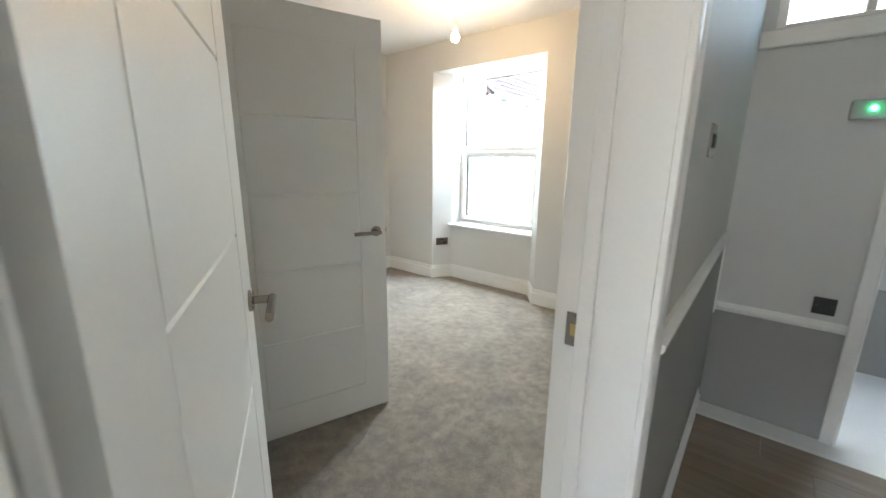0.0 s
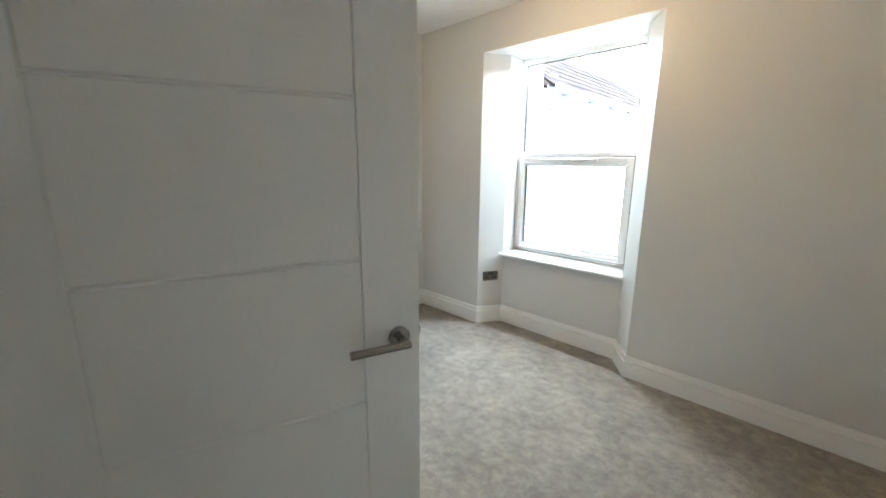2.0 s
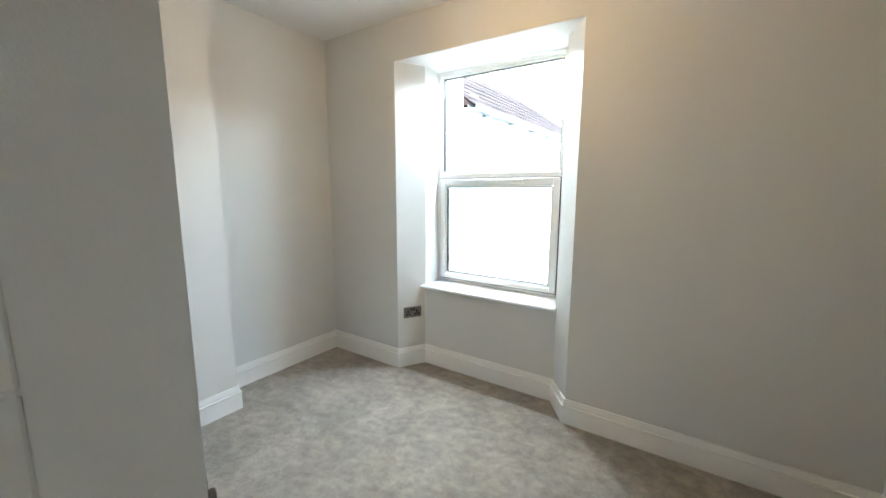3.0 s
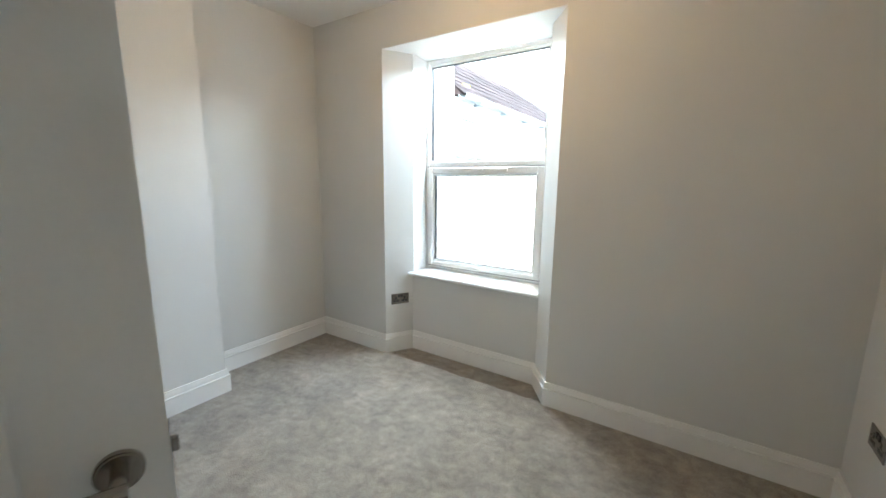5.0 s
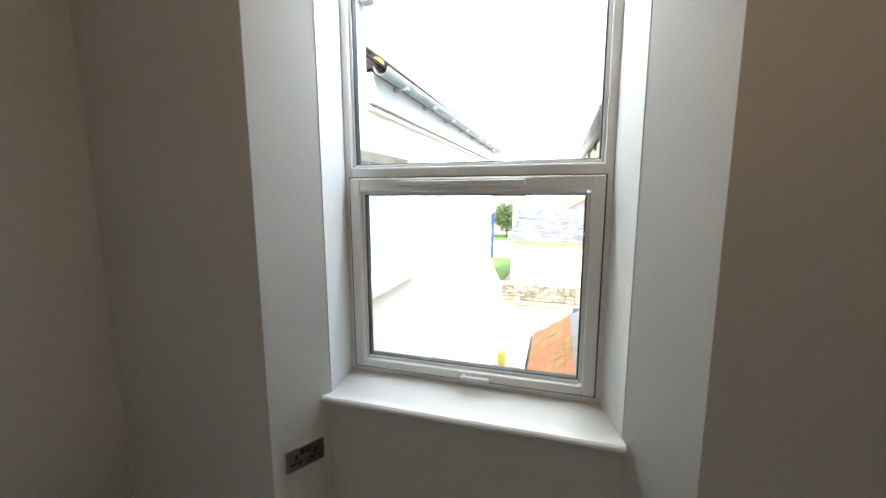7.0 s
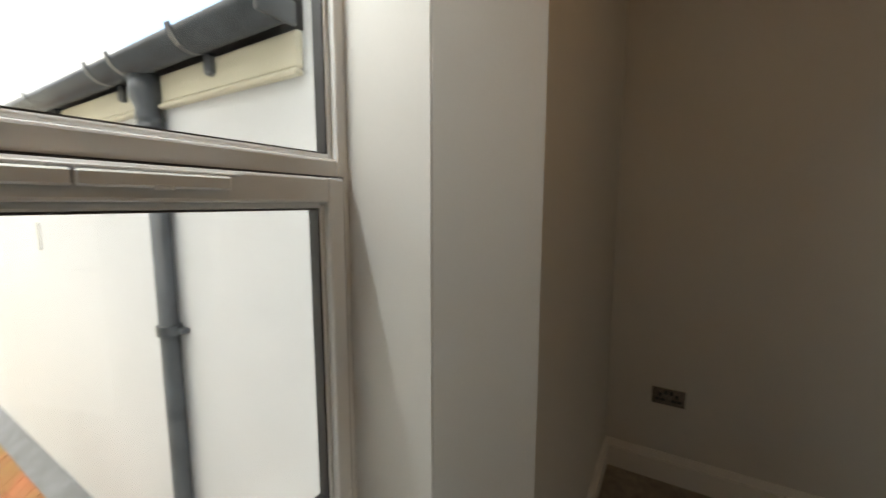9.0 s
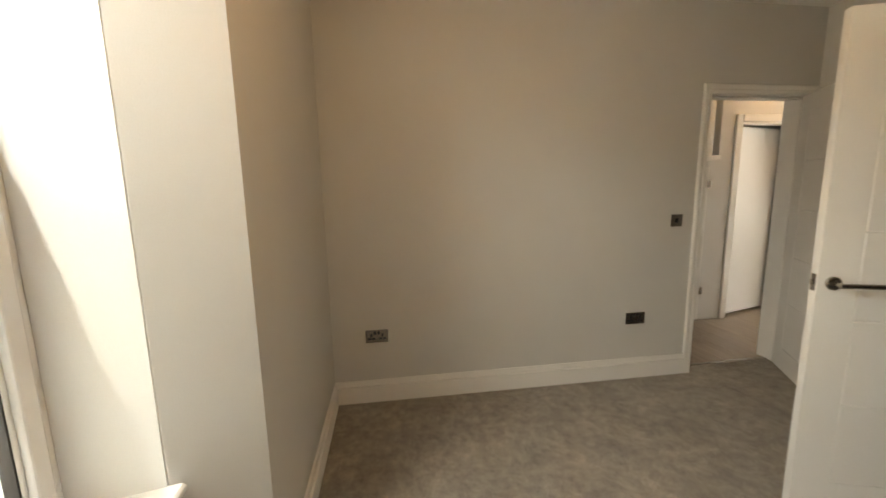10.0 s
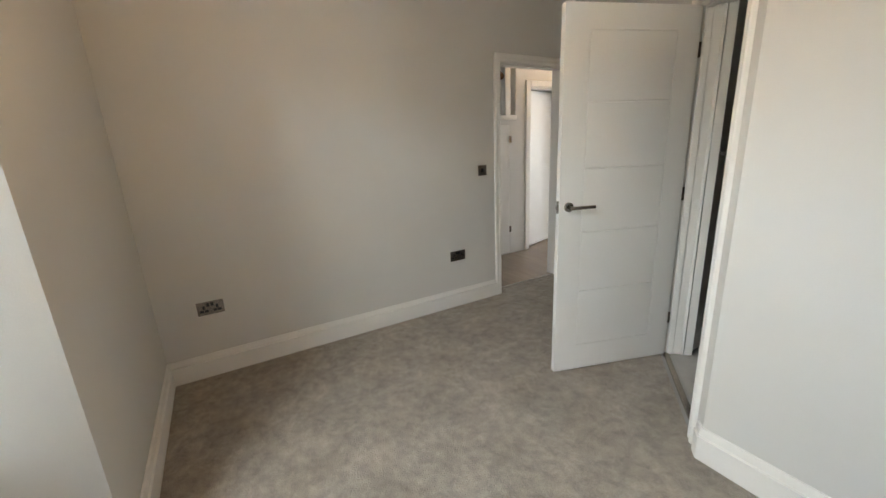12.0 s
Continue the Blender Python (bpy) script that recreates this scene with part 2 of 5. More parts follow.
cl.new(c_r.outputs["Result"], c_m.inputs["Color2"])
cl.new(c_m.outputs["Color"], c_b.inputs["Base Color"])
c_b.inputs["Sheen Weight"].default_value = 0.25
c_b.inputs["Sheen Roughness"].default_value = 0.5

GLASS = bpy.data.materials.new("window_glass")
GLASS.use_nodes = True
gn, gl = GLASS.node_tree.nodes, GLASS.node_tree.links
gn.clear()
g_out = gn.new("ShaderNodeOutputMaterial")
g_mix = gn.new("ShaderNodeMixShader")
g_lw = gn.new("ShaderNodeLayerWeight")
g_lw.inputs["Blend"].default_value = 0.5
g_pw = gn.new("ShaderNodeMath")
g_pw.operation = "POWER"
g_pw.inputs[1].default_value = 5.0
g_fr = gn.new("ShaderNodeMath")
g_fr.operation = "MULTIPLY_ADD"
g_fr.inputs[1].default_value, g_fr.inputs[2].default_value = 0.7, 0.03
gl.new(g_lw.outputs["Facing"], g_pw.inputs[0])
gl.new(g_pw.outputs[0], g_fr.inputs[0])
g_tr = gn.new("ShaderNodeBsdfTransparent")
g_tr.inputs["Color"].default_value = (0.95, 0.97, 0.96, 1)
g_gl = gn.new("ShaderNodeBsdfGlossy")
g_gl.inputs["Roughness"].default_value = 0.0
gl.new(g_fr.outputs[0], g_mix.inputs["Fac"])
gl.new(g_tr.outputs["BSDF"], g_mix.inputs[1])
gl.new(g_gl.outputs["BSDF"], g_mix.inputs[2])
gl.new(g_mix.outputs["Shader"], g_out.inputs["Surface"])


# ---- mesh helpers ----
def link_mesh(name, bm, material, parent=None, label="", smooth=False):
    bmesh.ops.recalc_face_normals(bm, faces=bm.faces)
    me = bpy.data.meshes.new(name)
    bm.to_mesh(me)
    bm.free()
    me.materials.append(material)
    if smooth:
        for p in me.polygons:
            p.use_smooth = True
    ob = new(name, me)
    if parent is not None:
        ob.parent = parent
    if label:
        ob["label"] = label
    return ob


def part(name, bm, material, parent, label="", smooth=False):
    return link_mesh(name, bm, material, parent, label, smooth)


def structure(name, bm, material, label, parent=None):
    ob = link_mesh(name, bm, material, parent)
    return tagged(ob, label, "", "", "structure")


def thing(name, m, label, category, group=""):
    ob = new(name)
    ob.empty_display_size = 0.05
    ob.matrix_world = m
    return tagged(ob, label, category, group)


def add_box(bm, x0, x1, y0, y1, z0, z1, bevel=0.0, m=None, seg=1):
    r = bmesh.ops.create_cube(bm, size=1)
    v = r["verts"]
    bmesh.ops.scale(bm, vec=(x1 - x0, y1 - y0, z1 - z0), verts=v)
    bmesh.ops.translate(bm, vec=((x0 + x1) / 2, (y0 + y1) / 2, (z0 + z1) / 2), verts=v)
    if bevel:
        e = list({e for q in v for e in q.link_edges})
        out = bmesh.ops.bevel(bm, geom=e, offset=bevel, segments=seg, affect="EDGES", profile=0.5)
        v = list({q for f in out["faces"] for q in f.verts} | {q for q in v if q.is_valid})
    if m is not None:
        bmesh.ops.transform(bm, matrix=m, verts=v)
    return v


def box_bm(*a, **k):
    bm = bmesh.new()
    add_box(bm, *a, **k)
    return bm


def add_prism(bm, pts, z0, z1):
    """A vertical prism over a plan outline."""
    lo = [bm.verts.new((x, y, z0)) for x, y in pts]
    hi = [bm.verts.new((x, y, z1)) for x, y in pts]
    bm.faces.new(lo)
    bm.faces.new(hi)
    for i in range(len(pts)):
        j = (i + 1) % len(pts)
        bm.faces.new((lo[i], lo[j], hi[j], hi[i]))


def prism_bm(pts, z0, z1):
    bm = bmesh.new()
    add_prism(bm, pts, z0, z1)
    return bm


def add_cyl(bm, p0, p1, r, seg=20, r2=None):
    p0, p1 = Vector(p0), Vector(p1)
    d = p1 - p0
    turn = d.to_track_quat("Z", "Y").to_matrix().to_4x4()
    out = bmesh.ops.create_cone(bm, cap_ends=True, segments=seg, radius1=r, radius2=r if r2 is None else r2, depth=d.length)
    bmesh.ops.transform(bm, matrix=Matrix.Translation((p0 + p1) / 2) @ turn, verts=out["verts"])
    return out["verts"]


def cyl_bm(p0, p1, r, seg=20, r2=None):
    bm = bmesh.new()
    add_cyl(bm, p0, p1, r, seg, r2)
    return bm


def sweep_bm(path, profile, closed_path=False):
    """Sweeps a profile of (out, up) along a plan path, mitred; out points to the right of the way."""
    bm = bmesh.new()
    pts = [Vector((x, y)) for x, y in path]
    n = len(pts)
    rings = []
    for i, p in enumerate(pts):
        d0 = (pts[i] - pts[i - 1]).normalized() if i > 0 else None
        d1 = (pts[i + 1] - pts[i]).normalized() if i < n - 1 else None
        d0 = d0 or d1
        d1 = d1 or d0
        n0, n1 = Vector((d0.y, -d0.x)), Vector((d1.y, -d1.x))
        mid = (n0 + n1).normalized()
        k = 1 / max(0.3, mid.dot(n0))
        rings.append([bm.verts.new((p.x + mid.x * k * o, p.y + mid.y * k * o, z)) for o, z in profile])
    m = len(profile)
    for a, b in zip(rings, rings[1:]):
        for i in range(m):
            j = (i + 1) % m
            bm.faces.new((a[i], a[j], b[j], b[i]))
    bm.faces.new(rings[0])
    bm.faces.new(rings[-1])
    return bm


def lathe_bm(profile, seg=24):
    """Turns a profile of (radius, z) about the z axis."""
    bm = bmesh.new()
    rings = []
    for r, z in profile:
        if r < 1e-6:
            rings.append([bm.verts.new((0, 0, z))])
        else:
            rings.append([bm.verts.new((r * math.cos(2 * math.pi * i / seg), r * math.sin(2 * math.pi * i / seg), z)) for i in range(seg)])
    for a, b in zip(rings, rings[1:]):
        for i in range(seg):
            j = (i + 1) % seg
            if len(a) == 1 and len(b) > 1:
                bm.faces.new((a[0], b[i], b[j]))
            elif len(b) == 1 and len(a) > 1:
                bm.faces.new((a[i], a[j], b[0]))
            elif len(a) > 1:
                bm.faces.new((a[i], a[j], b[j], b[i]))
    return bm


def wall_frame(p0, p1):
    """A pose with x along the wall from p0 to p1, y to its left (outside), z up."""
    d = Vector((p1[0] - p0[0], p1[1] - p0[1], 0))
    return Matrix.Translation((p0[0], p0[1], 0)) @ Matrix.Rotation(math.atan2(d.y, d.x), 4, "Z"), d.length


def wall(name, p0, p1, thick, top, material, label, holes=(), ext0=0.0, ext1=0.0, base=0.0):
    """A straight wall whose inner face runs from p0 to p1, with openings (s0, s1, z0, z1) cut through it."""
    m, length = wall_frame(p0, p1)
    bm = bmesh.new()
    s = -ext0
    for s0, s1, z0, z1 in sorted(holes):
        add_box(bm, s, s0, 0, thick, base, top, m=m)
        if z0 > base:
            add_box(bm, s0, s1, 0, thick, base, z0, m=m)
        if z1 < top:
            add_box(bm, s0, s1, 0, thick, z1, top, m=m)
        s = s1
    add_box(bm, s, length + ext1, 0, thick, base, top, m=m)
    return structure(name, bm, material, label)


# ---- room shell ----
H = 2.575
SE_Y = -3.43
SKIRT_H = 0.153
A2, B2 = (-1.365, -2.82), (-2.02, -2.05)
D1_N, D1_S = -2.588, -3.356
DOOR_H = 1.995
LEAF_W, LEAF_H, LEAF_T = 0.762, 1.981, 0.036
WT = 0.17

wall("wall_east", (0, 0), (0, SE_Y), WT, H, WALL, "light grey painted plaster wall with an open doorway",
     [(-D1_N - 0.03, -D1_S + 0.03, 0.0, DOOR_H + 0.03)], ext0=0.5, ext1=WT)
wall("wall_south", (0, SE_Y), (A2[0], SE_Y), WT, H, WALL, "light grey painted plaster wall behind the entry door")
wall("wall_switch", (A2[0], SE_Y), A2, WT, H, WALL, "short light grey painted wall with a light switch", ext0=WT)
m_diag, len_diag = wall_frame(A2, B2)
wall("wall_diagonal", A2, B2, WT, H, WALL, "light grey diagonal wall with the doorway to the shower room",
     [(0.07, 0.898, 0.0, DOOR_H + 0.03)])
wall("wall_nib", B2, (-3.093, B2[1]), WT, H, WALL, "light grey painted plaster wall facing the window")
wall("wall_breast", (-3.093, B2[1]), (-3.093, -1.035), 0.3, H, WALL, "light grey chimney breast with sockets high up")
wall("wall_breast_return", (-3.097, -1.035), (-3.363, -1.035), 0.25, H, WALL, "light grey side of the chimney breast")
wall("wall_west", (-3.363, -1.035), (-3.363, 0), WT, H, WALL, "light grey painted wall of the alcove", ext1=0.5)

BAY_L, BAY_R, BAY_IL, BAY_IR, BAY_Y, BAY_TOP = -2.63, -1.315, -2.512, -1.458, 0.2, 2.297
FR_L, FR_R, FR_B, FR_T, FR_Y = -2.533, -1.502, 0.655, 2.291, 0.404
NT = 0.5
bm = bmesh.new()
add_prism(bm, [(-3.363, 0), (BAY_L, 0), (BAY_IL, BAY_Y), (FR_L, FR_Y), (FR_L, NT), (-3.363, NT)], 0, H)
add_prism(bm, [(BAY_R, 0), (0.0, 0), (0.0, NT), (FR_R, NT), (FR_R, FR_Y), (BAY_IR, BAY_Y)], 0, H)
add_prism(bm, [(BAY_IL, BAY_Y), (BAY_IR, BAY_Y), (FR_R, FR_Y), (FR_R, NT), (FR_L, NT), (FR_L, FR_Y)], 0, 0.615)
add_prism(bm, [(BAY_L, 0), (BAY_R, 0), (BAY_IR, BAY_Y), (FR_R, FR_Y), (FR_R, NT), (FR_L, NT), (FR_L, FR_Y), (BAY_IL, BAY_Y)], BAY_TOP, H)
structure("wall_north", bm, WALL, "light grey thick outer wall with a splayed window recess")
# white lining of the straight part of the reveal
for xa, xb, sgn in ((BAY_IL, FR_L, 1), (BAY_IR, FR_R, -1)):
    structure("trim_reveal", prism_bm([(xa, BAY_Y + 0.004), (xa + sgn * 0.004, BAY_Y + 0.004), (xb + sgn * 0.004, FR_Y), (xb, FR_Y)], 0.64, BAY_TOP), WHITE, "white painted window reveal")
structure("trim_soffit", prism_bm([(BAY_L, 0.003), (BAY_R, 0.003), (BAY_IR, BAY_Y), (FR_R, FR_Y), (FR_L, FR_Y), (BAY_IL, BAY_Y)], BAY_TOP - 0.004, BAY_TOP), WHITE, "white painted window head")

floor_pts = [(0.0, 0), (0.0, SE_Y), (A2[0], SE_Y), A2, B2, (-3.093, B2[1]), (-3.093, -1.035), (-3.363, -1.035), (-3.363, 0), (BAY_L, 0), (BAY_IL, BAY_Y), (BAY_IR, BAY_Y), (BAY_R, 0)]
structure("floor", prism_bm(floor_pts, -0.03, 0.0), CARPET, "grey-beige cut pile carpet")
structure("floor_slab", box_bm(-3.7, 2.6, -5.6, 0.5, -0.25, -0.034), WHITE, "floor structure under the rooms")
structure("floor_strip", box_bm(-0.0, WT / 2, D1_S, D1_N, -0.03, 0.0), CARPET, "carpet edge under the door")
structure("ceiling", box_bm(-3.6, 0.168, -3.6, 0.5, H, H + 0.1), CEIL, "plain white painted ceiling")
structure("ceiling_hall", box_bm(0.0, 2.7, -5.6, 0.56, 2.75, 2.85), CEIL, "plain white hall ceiling")
structure("wall_hall_top", box_bm(0.0, 0.17, -5.5, 0.5, H + 0.1, 2.75), WALL, "hall wall above the room ceiling")
structure("wall_hall_west_end", box_bm(0.0, 0.17, -5.5, SE_Y - WT, 0, H + 0.1), WALL, "light grey hall wall beyond the bedroom doorway")
structure("roof_slab", box_bm(-3.7, 2.7, -5.7, 0.6, 3.0, 3.1), CEIL, "roof structure above the rooms")

SKIRT = [(0.0, 0.0), (0.018, 0.0), (0.018, 0.103), (0.021, 0.108), (0.021, 0.113), (0.0105, 0.115), (0.0105, 0.119), (0.0135, 0.1215), (0.0125, 0.127), (0.0115, 0.135), (0.009, 0.145), (0.009, SKIRT_H), (0.0, SKIRT_H)]


def skirting(path, label="white moulded skirting board"):
    structure("baseboard", sweep_bm(path, SKIRT), GLOSS, label)


skirting([(0, D1_S - 0.062), (0, SE_Y), (A2[0], SE_Y), A2, (A2[0] - 0.004, A2[1] + 0.005)])
c_diag = Vector((*B2, 0)) - (Vector((*B2, 0)) - Vector((*A2, 0))).normalized() * 0.045
skirting([(c_diag.x, c_diag.y), B2, (-3.093, B2[1]), (-3.093, -1.035), (-3.363, -1.035), (-3.363, 0), (BAY_L, 0), (BAY_IL, BAY_Y), (BAY_IR, BAY_Y), (BAY_R, 0), (0, 0), (0, D1_N + 0.062)])

# ---- window ----
win = tagged(new("window_1"), "white plastic window, fixed pane above a top-hung lower sash, shut", "window", "", "structure")
win.matrix_world = Matrix.Translation(((FR_L + FR_R) / 2, FR_Y, FR_B))
WW, WH = FR_R - FR_L, FR_T - FR_B
hw = WW / 2
TR0, TR1 = 1.486 - FR_B, 1.524 - FR_B


def bar(name, x0, x1, z0, z1, y0, y1, parent, material=UPVC, bev=0.006):
    return part(name, box_bm(x0, x1, y0, y1, z0, z1, bevel=bev, seg=2), material, parent)


bar("frame_side", -hw, -hw + 0.034, 0, WH, 0, 0.07, win)
bar("frame_side", hw - 0.034, hw, 0, WH, 0, 0.07, win)
bar("frame_head", -hw + 0.033, hw - 0.033, WH - 0.034, WH, 0.001, 0.069, win)
bar("frame_foot", -hw + 0.033, hw - 0.033, 0, 0.042, 0.001, 0.069, win)
bar("transom", -hw + 0.033, hw - 0.033, TR0 - 0.022, TR1, 0.001, 0.069, win)
# glazing beads of the fixed pane
for a in ((-hw + 0.034, -hw + 0.046, TR1, WH - 0.034), (hw - 0.046, hw - 0.034, TR1, WH - 0.034), (-hw + 0.046, hw - 0.046, WH - 0.046, WH - 0.034), (-hw + 0.046, hw - 0.046, TR1, TR1 + 0.012)):
    bar("glazing_bead", *a, 0.016, 0.034, win, UPVC, 0.004)
for a in ((-hw + 0.046, -hw + 0.050, TR1 + 0.012, WH - 0.046), (hw - 0.050, hw - 0.046, TR1 + 0.012, WH - 0.046), (-hw + 0.050, hw - 0.050, WH - 0.050, WH - 0.046), (-hw + 0.050, hw - 0.050, TR1 + 0.012, TR1 + 0.015)):
    bar("gasket", *a, 0.02, 0.05, win, GASKET, 0)
up = part("pane", box_bm(-hw + 0.038, hw - 0.038, 0.034, 0.038, TR1, WH - 0.036), GLASS, win)
up.visible_shadow = False
# opening sash
SX, S0, S1 = hw - 0.028, 0.022, TR0 - 0.004
sash = part("sash", box_bm(-SX, -SX + 0.046, -0.012, 0.05, S0, S1, bevel=0.006, seg=2), UPVC, win)
bar("sash_side", SX - 0.046, SX, S0, S1, -0.012, 0.05, sash)
bar("sash_head", -SX + 0.045, SX - 0.045, S1 - 0.054, S1, -0.0115, 0.05, sash)
bar("sash_foot", -SX + 0.045, SX - 0.045, S0, S0 + 0.036, -0.0115, 0.05, sash)
for a in ((-SX + 0.046, -SX + 0.058, S0 + 0.041, S1 - 0.058), (SX - 0.058, SX - 0.046, S0 + 0.041, S1 - 0.058), (-SX + 0.058, SX - 0.058, S1 - 0.066, S1 - 0.053), (-SX + 0.058, SX - 0.058, S0 + 0.035, S0 + 0.051)):
    bar("glazing_bead", *a, 0.004, 0.02, sash, UPVC, 0.004)
for a in ((-SX + 0.058, -SX + 0.063, S0 + 0.051, S1 - 0.066), (SX - 0.063, SX - 0.058, S0 + 0.051, S1 - 0.066), (-SX + 0.063, SX - 0.063, S1 - 0.070, S1 - 0.066), (-SX + 0.063, SX - 0.063, S0 + 0.051, S0 + 0.055)):
    bar("gasket", *a, 0.008, 0.036, sash, GASKET, 0)
for a in ((-SX - 0.005, -SX, S0, S1), (SX, SX + 0.005, S0, S1), (-SX - 0.005, SX + 0.005, S0 - 0.004, S0), (-SX - 0.005, SX + 0.005, S1, S1 + 0.004)):
    bar("gasket", *a, -0.004, 0.02, sash, GASKET, 0)
low = part("pane", box_bm(-SX + 0.05, SX - 0.05, 0.024, 0.028, S0 + 0.036, S1 - 0.056), GLASS, sash)
low.visible_shadow = False
# trickle vent in two lengths on the sash head, and the handle on its foot
vent = part("trickle_vent", box_bm(-0.27, 0.02, -0.026, -0.011, S1 - 0.034, S1 - 0.012, bevel=0.003), UPVC, sash)
part("vent_flap", box_bm(0.023, 0.22, -0.026, -0.011, S1 - 0.034, S1 - 0.012, bevel=0.003), UPVC, sash)
part("vent_hood", box_bm(-0.29, 0.24, -0.02, -0.01, S1 - 0.011, S1 - 0.005, bevel=0.002), UPVC, sash)
for x in (-0.12, 0.12):
    part("vent_slider", box_bm(x - 0.012, x + 0.012, -0.029, -0.024, S1 - 0.037, S1 - 0.03, bevel=0.001), UPVC, sash)
hb = box_bm(-0.028, 0.028, -0.026, -0.01, S0 + 0.012, S0 + 0.04, bevel=0.006, seg=2)
add_box(hb, -0.008, 0.008, -0.044, -0.024, S0 + 0.016, S0 + 0.034, bevel=0.004)
add_box(hb, -0.012, 0.105, -0.05, -0.036, S0 + 0.016, S0 + 0.032, bevel=0.005, seg=2)
part("window_handle", hb, UPVC, sash, "white window handle")
# sill board with a rounded nose
SILL_T, SILL_Z = 0.026, 0.648
nose = [(0.0, SILL_Z - SILL_T), (0.008, SILL_Z - SILL_T), (0.015, SILL_Z - 0.020), (0.018, SILL_Z - 0.013), (0.015, SILL_Z - 0.006), (0.008, SILL_Z), (0.0, SILL_Z)]
bm = sweep_bm([(BAY_IL - 0.016, 0.178), (BAY_IR + 0.004, 0.178)], nose)
add_prism(bm, [(BAY_IL - 0.016, 0.178), (BAY_IR + 0.004, 0.178), (BAY_IR, BAY_Y), (FR_R, FR_Y + 0.02), (FR_L, FR_Y + 0.02), (BAY_IL, BAY_Y)], SILL_Z - SILL_T, SILL_Z)
structure("window_sill", bm, GLOSS, "white painted window board with a rounded nose")
structure("trim_underframe", box_bm(FR_L, FR_R, FR_Y + 0.004, FR_Y + 0.07, SILL_Z - 0.02, FR_B), UPVC, "white packer strip under the window")

# ---- doors ----
LINE_Z = [0.158, 0.505, 0.85, 1.195, 1.53, 1.865]
IN_X = 0.135


def lever_handle(y_face, out, zc):
    """Round rose and straight round lever; out is -1 or 1, the side it sticks out to."""
    xc = LEAF_W - 0.053
    y = lambda d: y_face + out * d
    bm = cyl_bm((xc, y(0), zc), (xc, y(0.008), zc), 0.026, 32)
    add_cyl(bm, (xc, y(0.008), zc), (xc, y(0.0095), zc), 0.024, 32, 0.0225)
    add_cyl(bm, (xc, y(0.008), zc), (xc, y(0.05), zc), 0.0095, 20)
    add_cyl(bm, (xc + 0.0095, y(0.05), zc), (xc - 0.128, y(0.05), zc), 0.0095, 24)
    return bm


